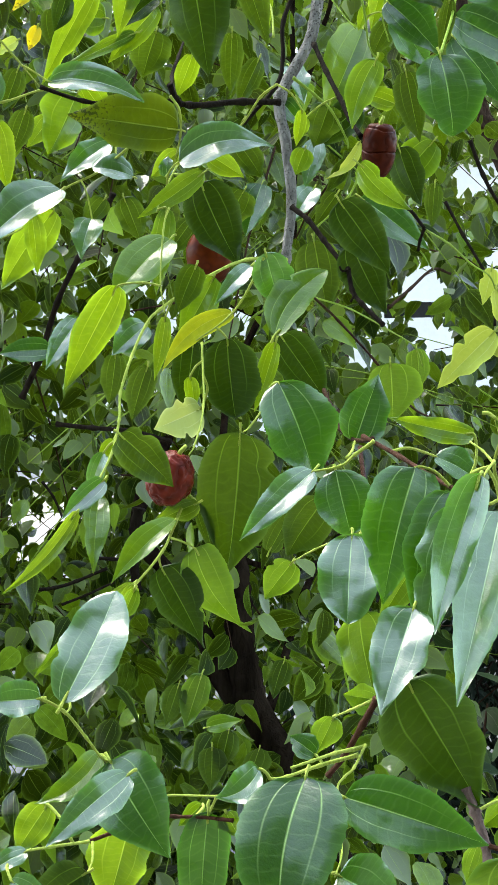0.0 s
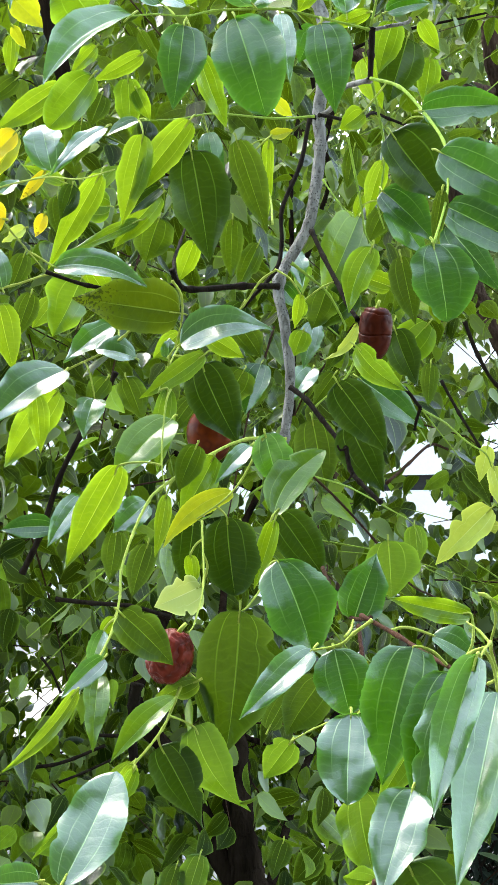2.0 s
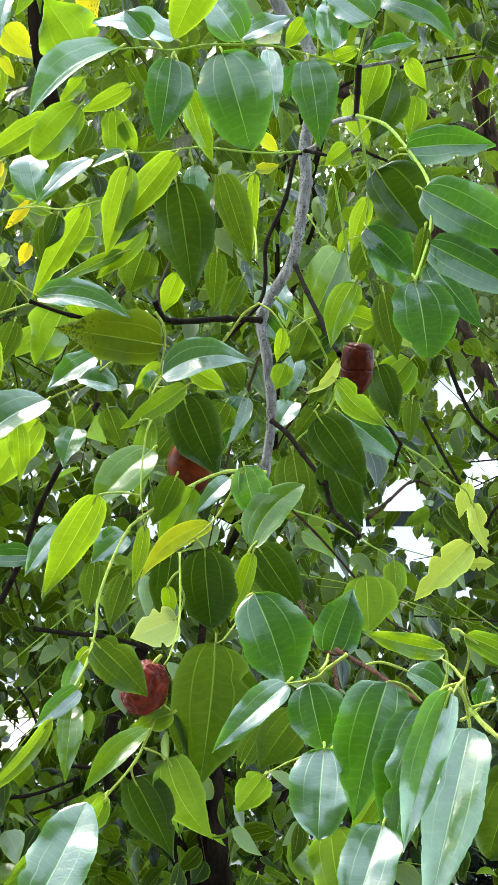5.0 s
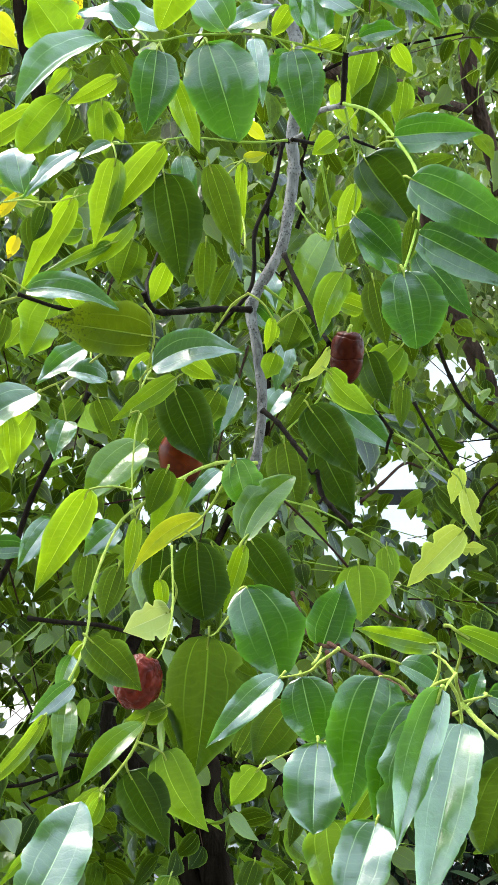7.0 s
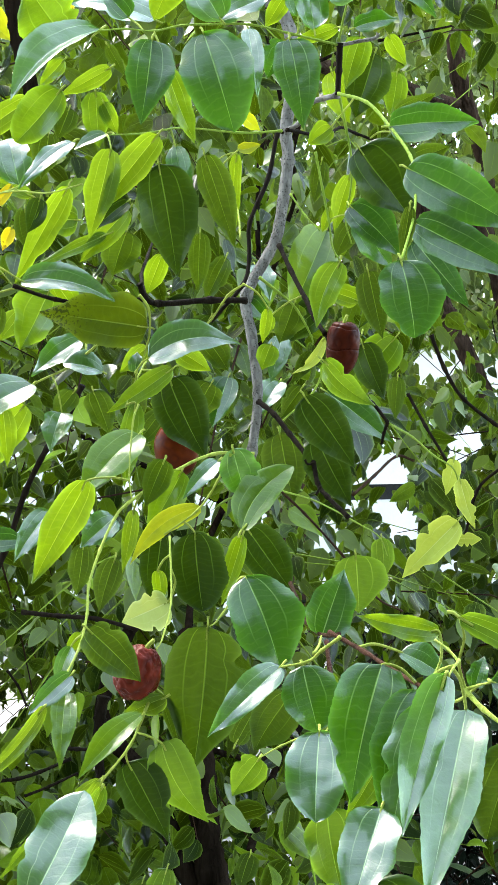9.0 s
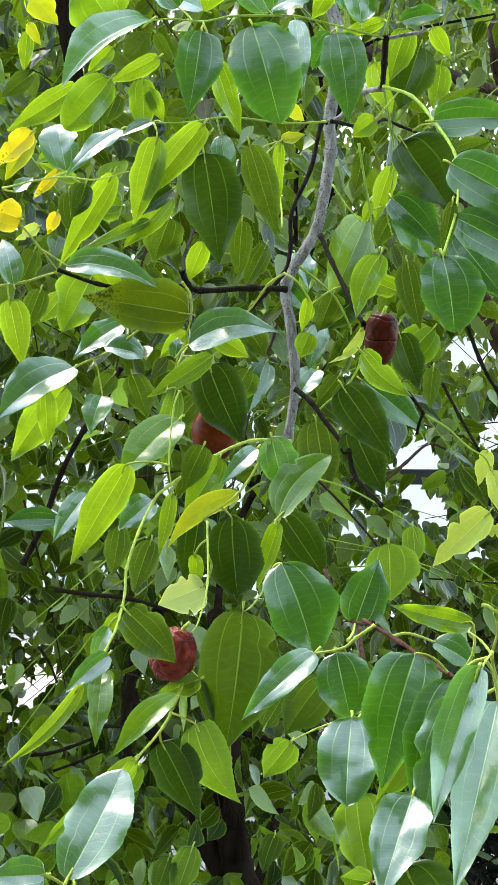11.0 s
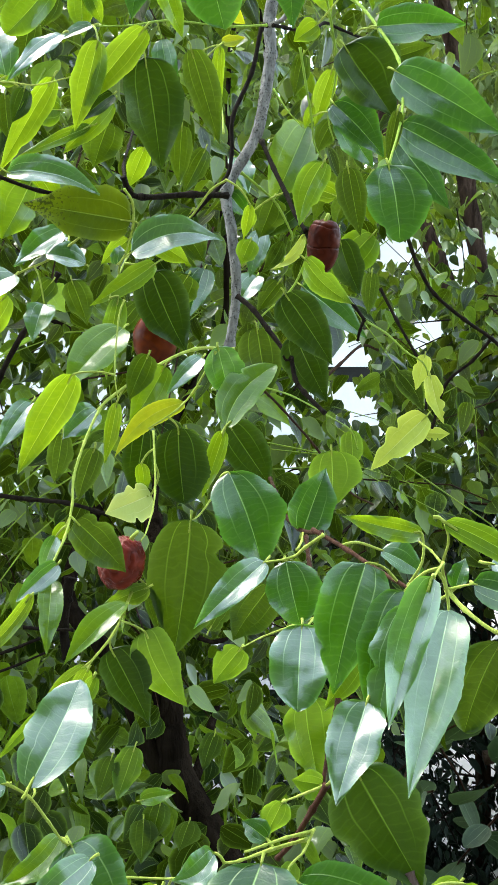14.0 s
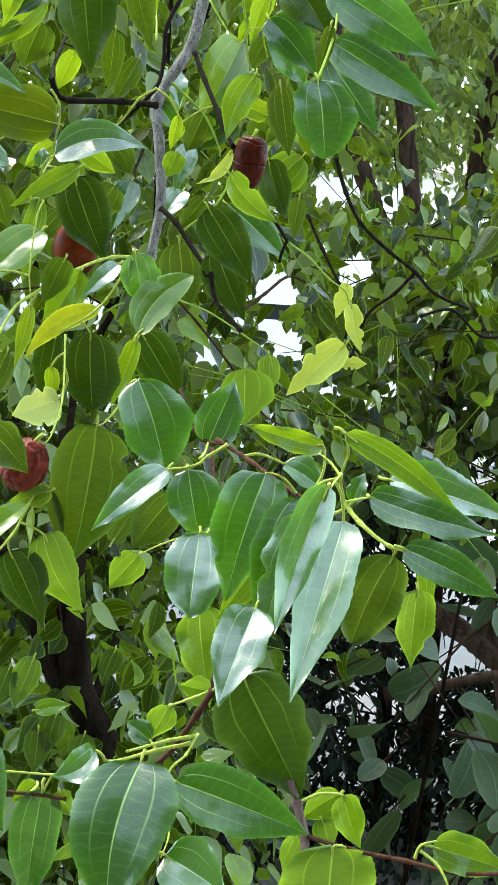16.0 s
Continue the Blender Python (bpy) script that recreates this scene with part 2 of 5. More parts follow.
def fruit_material(name, dark, light, wrinkle, rough, spec):
    m, nt, bsdf, out = mat_new(name)
    n0 = noise_node(nt, 95.0, 1.5, rough=0.5)
    n1 = math_node(nt, "MULTIPLY", math_node(nt, "ABSOLUTE", math_node(nt, "SUBTRACT", n0, 0.5)), 4.0, clamp=True)
    n2 = noise_node(nt, 60.0, 2.0)
    fac = math_node(nt, "MULTIPLY_ADD", n1, 0.7, math_node(nt, "MULTIPLY_ADD", n2, 0.9, -0.3), clamp=True)
    nt.links.new(mix_node(nt, fac, dark, light), bsdf.inputs["Base Color"])
    bsdf.inputs["Roughness"].default_value = rough
    bsdf.inputs["Specular IOR Level"].default_value = spec
    bump = nt.nodes.new("ShaderNodeBump")
    bump.inputs["Strength"].default_value = wrinkle
    bump.inputs["Distance"].default_value = 0.0016
    nt.links.new(n1, bump.inputs["Height"])
    nt.links.new(bump.outputs[0], bsdf.inputs["Normal"])
    return m


FRUIT = {
    "redL": fruit_material("fruit_skin_red", (0.04, 0.004, 0.0015), (0.16, 0.02, 0.008), 1.0, 0.32, 0.1),
    "redR": fruit_material("fruit_skin_dark", (0.017, 0.0024, 0.0006), (0.07, 0.012, 0.004), 0.4, 0.38, 0.05),
    "orange": fruit_material("fruit_skin_orange", (0.035, 0.006, 0.0008), (0.11, 0.02, 0.002), 0.12, 0.3, 0.06),
}


def plain_material(name, dark, light, rough, scale):
    m, nt, bsdf, out = mat_new(name)
    n1 = noise_node(nt, scale, 5.0)
    n2 = noise_node(nt, scale * 12, 3.0)
    fac = math_node(nt, "MULTIPLY_ADD", n1, 1.3, math_node(nt, "MULTIPLY_ADD", n2, 0.5, -0.45), clamp=True)
    nt.links.new(mix_node(nt, fac, dark, light), bsdf.inputs["Base Color"])
    bsdf.inputs["Roughness"].default_value = rough
    bump = nt.nodes.new("ShaderNodeBump")
    bump.inputs["Strength"].default_value = 0.3
    bump.inputs["Distance"].default_value = 0.01
    nt.links.new(n2, bump.inputs["Height"])
    nt.links.new(bump.outputs[0], bsdf.inputs["Normal"])
    return m


RENDER_WHITE = plain_material("white_render", (0.5, 0.49, 0.46), (0.62, 0.61, 0.57), 0.8, 2.0)
BEIGE = plain_material("beige_stone", (0.55, 0.47, 0.36), (0.68, 0.6, 0.48), 0.85, 4.0)
DARK_GLASS = plain_material("dark_window", (0.01, 0.012, 0.014), (0.02, 0.022, 0.025), 0.15, 3.0)
PAVING = plain_material("concrete", (0.13, 0.125, 0.11), (0.22, 0.21, 0.19), 0.9, 2.0)


# ---- mesh helpers ----
def mesh_object(name, verts, faces, material, parent=None, uvs=None, smooth=True):
    me = bpy.data.meshes.new(name)
    me.from_pydata([tuple(p) for p in verts], [], faces)
    if uvs is not None:
        layer = me.uv_layers.new(name="blade")
        loops = np.empty(len(me.loops), dtype=np.int32)
        me.loops.foreach_get("vertex_index", loops)
        layer.data.foreach_set("uv", np.asarray(uvs, dtype=np.float32)[loops].ravel())
    if smooth:
        me.polygons.foreach_set("use_smooth", [True] * len(me.polygons))
    me.materials.append(material)
    ob = new(name, me)
    if parent is not None:
        ob.parent = parent
    return ob


def spline(points, per=6):
    """A smooth run through the points (Catmull-Rom)."""
    p = [Vector(q) for q in points]
    p = [2 * p[0] - p[1]] + p + [2 * p[-1] - p[-2]]
    run = []
    for i in range(1, len(p) - 2):
        a, b, c, d = p[i - 1 : i + 3]
        for k in range(per):
            t = k / per
            run.append(0.5 * (2 * b + (c - a) * t + (2 * a - 5 * b + 4 * c - d) * t * t + (3 * b - a - 3 * c + d) * t**3))
    run.append(p[-2])
    return run


def tube(run, r0, r1, sides=7, lumps=0.0, rng=None, knot=0):
    """Vertices and faces of a tapered, slightly uneven tube along a run of points."""
    verts, faces = [], []
    side = None
    for i, q in enumerate(run):
        ahead = (run[min(i + 1, len(run) - 1)] - run[max(i - 1, 0)]).normalized()
        if side is None:
            side = ahead.orthogonal().normalized()
        side = (side - ahead * side.dot(ahead)).normalized()
        up = ahead.cross(side)
        f = i / (len(run) - 1)
        r = r0 + (r1 - r0) * f
        if knot and i % knot == 0:
            r *= 1.3
        if rng:
            r *= 1 + lumps * rng.uniform(-1, 1)
        for k in range(sides):
            a = 2 * math.pi * k / sides
            rr = r * (1 + (lumps * 0.6 * rng.uniform(-1, 1) if rng else 0))
            verts.append(q + (side * math.cos(a) + up * math.sin(a)) * rr)
    for i in range(len(run) - 1):
        for k in range(sides):
            a, b = i * sides + k, i * sides + (k + 1) % sides
            faces.append((a, b, b + sides, a + sides))
    faces.append(tuple(range(sides))[::-1])
    faces.append(tuple((len(run) - 1) * sides + k for k in range(sides)))
    return verts, faces


def box_bm(bm, x0, x1, y0, y1, z0, z1):
    v = [bm.verts.new((x, y, z)) for x in (x0, x1) for y in (y0, y1) for z in (z0, z1)]
    for q in ((0, 1, 3, 2), (4, 6, 7, 5), (0, 4, 5, 1), (2, 3, 7, 6), (0, 2, 6, 4), (1, 5, 7, 3)):
        bm.faces.new([v[i] for i in q])


def part(name, bm, material, parent=None, label=""):
    bmesh.ops.recalc_face_normals(bm, faces=bm.faces)
    me = bpy.data.meshes.new(name)
    bm.to_mesh(me)
    bm.free()
    me.materials.append(material)
    ob = new(name, me)
    if parent is not None:
        ob.parent = parent
    if label:
        tagged(ob, label)
    return ob


# ---- ground and distance ----
bm = bmesh.new()
bmesh.ops.create_grid(bm, x_segments=60, y_segments=60, size=150)
for v in bm.verts:
    v.co.z = 0.02 * noise.noise(v.co * 0.3)
ground = part("ground", bm, PAVING)
tagged(ground, "grey concrete yard beyond the tree", "ground", kind="structure")

building = tagged(new("building"), "white rendered building with a beige fascia, half hidden by leaves", "building")
building.location = (0, 14.0, 0)
bm = bmesh.new()
box_bm(bm, -14, 1.2, 0, 0.3, 0, 2.6)
box_bm(bm, 2.1, 14, 0, 0.3, 0, 2.6)
box_bm(bm, 1.2, 2.1, 0, 0.3, 0, 1.2)
box_bm(bm, 1.2, 2.1, 0, 0.3, 1.34, 2.6)
part("wall", bm, RENDER_WHITE, building)
bm = bmesh.new()
box_bm(bm, -14, 14, -0.08, 0.35, 2.6, 3.0)
part("fascia", bm, BEIGE, building, "beige stone fascia")
bm = bmesh.new()
box_bm(bm, 1.2, 2.1, 0.12, 0.16, 1.2, 1.34)
part("window", bm, DARK_GLASS, building, "dark strip window")

# unseen wall behind the camera, added to block low sky light and reflections
bm = bmesh.new()
box_bm(bm, -9, 9, -4.3, -4.0, 0, 8.0)
tagged(part("sky_block_wall", bm, plain_material("sky_block", (0.06, 0.07, 0.05), (0.1, 0.11, 0.08), 0.9, 1.5)), "plain unseen wall added to block the low sky", "wall", kind="structure")


# ---- foliage in the mass ----
def leaf_cloud(name, material, centres, axes, normals, lengths, widths, parent, label, coarse=False, blunt=False):
    """Many small blades in one mesh: each five stations long, folded on its midrib."""
    n = len(centres)
    us = np.array([0.0, 0.1, 0.26, 0.45, 0.66, 0.85, 1.0])
    ws = np.array([0.05, 0.66, 0.96, 0.97, 0.7, 0.34, 0.02])
    if coarse:
        us, ws = np.array([0.0, 0.3, 0.65, 1.0]), np.array([0.12, 1.0, 0.75, 0.03])
    if blunt:
        us, ws = np.array([0.0, 0.08, 0.25, 0.5, 0.75, 0.92, 1.0]), np.array([0.06, 0.5, 0.86, 1.0, 0.85, 0.5, 0.08])
    k = len(us)
    cs = np.array([-1.0, 0.0, 1.0])
    across = np.cross(axes, normals)
    P = np.empty((n, k, 3, 3))
    own = np.random.RandomState(n % 1000)
    bend = own.uniform(-0.12, 0.26, n)
    twist = own.normal(0, 0.22, n)
    sway = own.normal(0, 0.07, n)
    full = own.uniform(0.7, 1.5, n)
    for i in range(k):
        for j in range(3):
            w = ws[i] ** full * widths
            P[:, i, j] = (centres + axes * (us[i] * lengths)[:, None]
                          + across * (0.5 * cs[j] * w + sway * 4 * us[i] * (1 - us[i]) * lengths)[:, None]
                          + normals * (0.14 * abs(cs[j]) * w + twist * cs[j] * us[i] * w - bend * us[i] ** 2 * lengths)[:, None])
    quads = np.array([(i * 3 + j, i * 3 + j + 1, i * 3 + j + 4, i * 3 + j + 3) for i in range(k - 1) for j in range(2)])
    faces = (quads[None] + 3 * k * np.arange(n)[:, None, None]).reshape(-1, 4)
    me = bpy.data.meshes.new(name)
    me.vertices.add(n * 3 * k)
    me.vertices.foreach_set("co", P.reshape(-1).astype(np.float32))
    me.loops.add(len(faces) * 4)
    me.loops.foreach_set("vertex_index", faces.reshape(-1).astype(np.int32))
    me.polygons.add(len(faces))
    me.polygons.foreach_set("loop_start", np.arange(0, len(faces) * 4, 4, dtype=np.int32))
    me.polygons.foreach_set("use_smooth", [True] * len(faces))
    uv = np.tile(np.array([(us[i], 0.5 + 0.5 * cs[j]) for i in range(k) for j in range(3)]), (n, 1))
    layer = me.uv_layers.new(name="blade")
    layer.data.foreach_set("uv", uv[faces.reshape(-1)].reshape(-1).astype(np.float32))
    me.update(calc_edges=True)
    me.validate()
    me.materials.append(material)
    ob = new(name, me)
    ob.parent = parent
    return tagged(ob, label, kind="stuff")


def unit(a):
    return a / np.linalg.norm(a, axis=-1, keepdims=True)


# gaps in the foliage, placed to fit the camera's view, where the yard and the building show through:
# slope across, slope up, size, clearness
THIN_FAR = (
    (0.111, -0.005, 0.022, 0.97),
    (0.071, -0.046, 0.017, 0.93),
    (0.120, -0.038, 0.017, 0.97),
    (0.153, 0.068, 0.018, 0.85),
    (-0.054, -0.005, 0.007, 0.90),
    (-0.114, -0.148, 0.012, 0.80),
    (-0.136, -0.025, 0.009, 0.30),
    (0.210, 0.068, 0.022, 0.85),
    (0.159, 0.011, 0.018, 0.80),
)
THIN_SHRUB = (
    (0.141, 0.056, 0.018, 0.90),
    (0.244, -0.232, 0.020, 0.95),
    (0.251, -0.113, 0.018, 0.90),
    (0.200, -0.274, 0.016, 0.80),
    (0.173, -0.329, 0.014, 0.90),
    (-0.150, -0.303, 0.022, 0.90),
    (-0.028, -0.263, 0.009, 0.95),
)
THIN_CROWN = (
    (-0.035, -0.269, 0.009, 0.95),
    (0.209, 0.133, 0.072, 0.85),
    (0.116, 0.228, 0.101, 0.75),
    (0.144, 0.112, 0.022, 0.80),
    (-0.087, 0.228, 0.029, 0.40),
    (0.223, -0.036, 0.054, 0.45),
    (0.196, -0.075, 0.043, 0.45),
    (-0.136, -0.139, 0.040, 0.40),
    (-0.046, -0.191, 0.032, 0.35),
    (0.252, -0.215, 0.032, 0.50),
    (0.141, 0.062, 0.015, 0.95),
    (0.179, 0.070, 0.016, 0.90),
    (0.248, -0.116, 0.022, 0.95),
    (0.092, -0.070, 0.025, 0.50),
    (0.149, -0.048, 0.022, 0.50),
    (0.041, 0.068, 0.006, 0.95),
    (-0.002, -0.268, 0.006, 0.95),
)
THIN_RIGHT = (
    (0.065, 0.058, 0.004, 0.97),
    (0.064, 0.047, 0.004, 0.97),
    (0.137, 0.064, 0.015, 0.96),
    (0.177, 0.057, 0.014, 0.93),
    (0.162, 0.077, 0.009, 0.93),
    (0.163, 0.017, 0.013, 0.95),
    (0.109, -0.026, 0.011, 0.96),
    (0.131, -0.050, 0.009, 0.93),
    (0.151, -0.066, 0.010, 0.93),
    (0.160, -0.082, 0.008, 0.93),
    (0.190, -0.041, 0.008, 0.90),
    (0.190, -0.060, 0.006, 0.93),
    (0.178, -0.173, 0.013, 0.96),
    (-0.043, -0.253, 0.005, 0.98),
    (-0.039, -0.268, 0.005, 0.98),
    (-0.121, -0.186, 0.006, 0.93),
    (-0.140, -0.119, 0.012, 0.92),
    (-0.132, -0.150, 0.014, 0.92),
    (-0.122, -0.132, 0.008, 0.92),
    (-0.146, -0.172, 0.008, 0.92),
    (0.189, 0.065, 0.010, 0.95),
    (0.144, 0.059, 0.008, 0.93),
    (0.072, -0.075, 0.011, 0.95),
    (0.173, 0.014, 0.009, 0.93),
    (0.218, 0.081, 0.006, 0.95),
    (0.231, 0.083, 0.009, 0.95),
    (0.206, 0.068, 0.004, 0.95),
    (0.190, 0.068, 0.007, 0.95),
    (0.196, 0.054, 0.007, 0.95),
    (0.181, 0.079, 0.005, 0.95),
    (0.238, 0.065, 0.006, 0.95),
    (0.216, 0.065, 0.004, 0.95),
    (0.243, 0.049, 0.006, 0.95),
    (0.222, 0.095, 0.005, 0.95),
    (0.164, 0.016, 0.007, 0.95),
    (0.150, 0.012, 0.005, 0.95),
    (-0.036, -0.261, 0.006, 0.98),
    (-0.032, -0.274, 0.004, 0.98),
)
# gaps along the camera's sight lines that keep the stem visible between the low sprays
THIN_STEM = (
    (-0.017, -0.218, 0.020, 0.97),
    (-0.012, -0.241, 0.022, 0.97),
    (-0.007, -0.265, 0.022, 0.97),
    (0.010, -0.291, 0.024, 0.97),
    (0.027, -0.321, 0.026, 0.95),
    (-0.040, -0.230, 0.012, 0.90),
    (-0.036, -0.264, 0.008, 0.98),
)
THIN_LOW = (
    (0.165, -0.313, 0.006, 0.97),
    (0.192, -0.267, 0.006, 0.97),
    (0.167, -0.323, 0.004, 0.97),
    (0.191, -0.331, 0.005, 0.95),
    (0.096, -0.307, 0.006, 0.70),
    (0.252, -0.229, 0.011, 0.96),
    (0.235, -0.275, 0.009, 0.96),
    (0.177, -0.319, 0.006, 0.96),
    (0.230, -0.336, 0.008, 0.96),
    (0.256, -0.325, 0.007, 0.96),
    (0.208, -0.276, 0.003, 0.96),
    (0.210, -0.342, 0.004, 0.96),
    (0.240, -0.320, 0.004, 0.96),
)
THIN_ALL = THIN_FAR + THIN_SHRUB + THIN_CROWN + THIN_RIGHT + THIN_LOW


def sprays(count, lo, hi, leaf_len, per, rng, openings=(), clump=0.0, tip=0.26, droop=0.75, loose=0.6):
    """Drooping leafy twigs strewn through a box: leaf bases, axes, normals, lengths, and the twig lines."""
    c = rng.uniform(lo, hi, (count * 3, 3))
    if clump:
        keep = np.array([noise.noise(Vector(p) * 1.9) for p in c]) + rng.uniform(-clump, clump, len(c)) > -0.06
        c = c[keep]
    q = np.abs(2 * (c - lo) / (np.array(hi) - lo) - 1) ** 5  # the box's corners stay bare, with an uneven edge
    c = c[q.sum(1) + rng.normal(0, 0.25, len(c)) < 1.1][:count]
    for sx, sz, r, clear in openings:
        d = np.hypot(c[:, 0] / c[:, 1] - sx, (c[:, 2] - 1.5) / c[:, 1] - sz)
        c = c[(d > r * 0.86) | (rng.uniform(0, 1, len(c)) > clear)]
    n = len(c)
    heading = rng.uniform(0, 2 * np.pi, n)
    run = unit(np.stack([np.cos(heading), 0.6 * np.sin(heading), rng.uniform(-1.0, 0.1, n)], 1))
    s = (np.arange(per) + 0.5) / per
    base = c[:, None] + run[:, None] * (s * tip)[None, :, None] + rng.normal(0, 0.006, (n, per, 3))
    base[:, :, 2] -= 0.05 * s[None] ** 2
    sideways = unit(np.cross(run, [0, 0, 1.0]))
    sign = np.where(np.arange(per) % 2, 1.0, -1.0)
    ax = unit(0.45 * run[:, None] + 0.75 * sideways[:, None] * sign[None, :, None] + np.array([0, 0, -droop]) + rng.normal(0, 0.4, (n, per, 3)))
    nr = np.array([0, -0.35, 0.55]) + rng.normal(0, loose, (n, per, 3))
    nr = unit(nr - ax * (nr * ax).sum(-1, keepdims=True))
    ln = leaf_len * rng.uniform(0.6, 1.15, (n, per))
    ends = base[:, -1]
    ok = np.ones((n, per), bool)
    for sx, sz, r, clear in openings:
        q = base + ax * ln[..., None] * 0.5
        d = np.hypot(q[..., 0] / q[..., 1] - sx, (q[..., 2] - 1.5) / q[..., 1] - sz)
        ok &= (d > r * 0.68) | (rng.uniform(0, 1, (n, per)) > clear)
    return base[ok], ax[ok], nr[ok], ln[ok], c, ends


def twig_cloud(name, starts, ends, radius, material, parent, label):
    verts, faces = [], []
    for a, b in zip(starts, ends):
        a, b = Vector(a), Vector(b)
        ahead = (b - a).normalized()
        side = ahead.orthogonal()
        up = ahead.cross(side)
        m = (a + b) / 2 + Vector((0, 0, 0.02))
        k0 = len(verts)
        for q, r in ((a, radius), (m, radius * 0.8), (b, radius * 0.4)):
            for k in range(3):
                verts.append(q + (side * math.cos(2.094 * k) + up * math.sin(2.094 * k)) * r)
        for i in range(2):
            for k in range(3):
                p, q = k0 + i * 3 + k, k0 + i * 3 + (k + 1) % 3
                faces.append((p, q, q + 3, p + 3))
    ob = mesh_object(name, verts, faces, material, parent)
    return tagged(ob, label, kind="stuff")


def limb(name, radius, *points, parent=None, taper=0.75, material=None, lumps=0.08, sides=10, per=6):
    rng = random.Random(len(bpy.data.objects))
    thick = radius > 0.015
    run = spline(points, 26 if thick else per)
    verts, faces = tube(run, radius, radius * taper, 48 if thick else sides, 0 if thick else lumps, rng)
    if thick:  # long furrows, plates and lumps in the bark
        for i, p in enumerate(verts[: len(run) * 48]):
            out = p - run[i // 48]
            a = 2 * math.pi * (i % 48) / 48
            q = Vector((math.cos(a) * 3.2, math.sin(a) * 3.2, i // 48 * 0.16 + radius * 900))
            ridge = 0.3 - abs(noise.noise(q)) * 0.75 - abs(noise.noise(q * 2.3)) * 0.3
            verts[i] = p + out * (0.5 * ridge + 0.16 * noise.noise(p * 25))
    return mesh_object(name, verts, faces, material or TRUNK_BARK, parent)


rng = np.random.RandomState(11)

# the jujube tree
tree = tagged(new("jujube_tree"), "jujube tree with glossy leaves and ripe wrinkled red fruits", "tree")

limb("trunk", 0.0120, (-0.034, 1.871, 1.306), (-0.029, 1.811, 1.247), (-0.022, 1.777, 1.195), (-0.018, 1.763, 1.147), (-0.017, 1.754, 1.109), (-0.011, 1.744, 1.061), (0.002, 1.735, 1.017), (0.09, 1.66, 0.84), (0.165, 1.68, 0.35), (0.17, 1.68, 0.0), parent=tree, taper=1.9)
limb("limb", 0.0048, (-0.034, 1.871, 1.306), (-0.025, 2.009, 1.370), (0.015, 2.107, 1.453), (0.058, 2.155, 1.536), (0.064, 2.153, 1.605), (0.059, 2.152, 1.704), (0.085, 2.150, 1.767), (0.106, 2.149, 1.828), (0.114, 2.147, 1.929), (0.02, 2.1, 2.25), (-0.21, 1.6, 2.1), (-0.1, 1.35, 2.04), (-0.05, 1.22, 1.93), (-0.026, 1.182, 1.881), parent=tree, taper=0.33)
limb("limb", 0.006, (-0.1, 1.35, 2.04), (0.16, 1.16, 2.06), (0.4, 0.9, 1.75), (0.26, 0.58, 1.38), (0.15, 0.533, 1.291), parent=tree, taper=0.2)
limb("limb", 0.0045, (0.064, 2.153, 1.605), (0.12, 2.5, 2.1), (0.5, 2.8, 2.3), parent=tree, taper=0.4)
limb("limb", 0.0045, (0.114, 2.147, 1.929), (0.25, 2.6, 2.3), (0.75, 2.9, 2.25), parent=tree, taper=0.35)
limb("limb", 0.0045, (0.015, 2.107, 1.453), (-0.3, 2.6, 1.6), (-0.6, 2.9, 1.75), (-0.75, 3.2, 2.0), parent=tree, taper=0.4)
limb("limb", 0.006, (0.015, 1.737, 1.026), (0.1, 2.2, 1.12), (0.3, 2.7, 1.2), parent=tree, taper=0.4)
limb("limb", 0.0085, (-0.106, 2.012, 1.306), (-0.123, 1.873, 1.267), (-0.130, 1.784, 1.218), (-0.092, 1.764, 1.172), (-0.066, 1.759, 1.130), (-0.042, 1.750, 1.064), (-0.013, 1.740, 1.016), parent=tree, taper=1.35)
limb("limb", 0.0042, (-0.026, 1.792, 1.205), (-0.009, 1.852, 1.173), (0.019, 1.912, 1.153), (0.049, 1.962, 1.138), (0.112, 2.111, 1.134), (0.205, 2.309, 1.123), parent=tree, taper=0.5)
limb("limb", 0.0103, (-0.208, 1.593, 2.064), (-0.195, 1.588, 2.009), (-0.190, 1.582, 1.954), (-0.183, 1.576, 1.918), (-0.175, 1.570, 1.882), (-0.165, 1.565, 1.834), parent=tree)

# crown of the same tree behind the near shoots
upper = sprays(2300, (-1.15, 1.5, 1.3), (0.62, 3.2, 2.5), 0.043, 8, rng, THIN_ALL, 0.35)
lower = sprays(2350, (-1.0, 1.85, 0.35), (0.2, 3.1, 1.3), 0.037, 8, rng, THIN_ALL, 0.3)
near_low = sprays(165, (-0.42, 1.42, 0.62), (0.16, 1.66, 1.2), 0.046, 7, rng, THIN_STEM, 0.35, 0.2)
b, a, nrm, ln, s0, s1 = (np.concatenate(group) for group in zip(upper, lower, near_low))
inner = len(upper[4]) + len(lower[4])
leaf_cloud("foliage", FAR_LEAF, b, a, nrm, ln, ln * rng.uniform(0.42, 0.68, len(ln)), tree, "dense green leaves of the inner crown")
twig_cloud("twig_mass", s0[:inner:12], s1[:inner:12], 0.0011, BARK["brown"], tree, "thin brown twigs of the inner crown")
twig_cloud("shoot_mass", s0[2:inner:6], s1[2:inner:6], 0.0009, BARK["green"], tree, "thin green shoots of the inner crown")

# coarse foliage added overhead to block light and shade what is under it
b, a, nrm, ln, s0, s1 = sprays(260, (-2.2, 2.6, 2.6), (1.0, 4.4, 3.2), 0.09, 8, rng, (), 0.3)
leaf_cloud("foliage", FAR_LEAF, b, a, nrm, ln, ln * 0.6, tree, "leaves added overhead to shade the crown below", True)

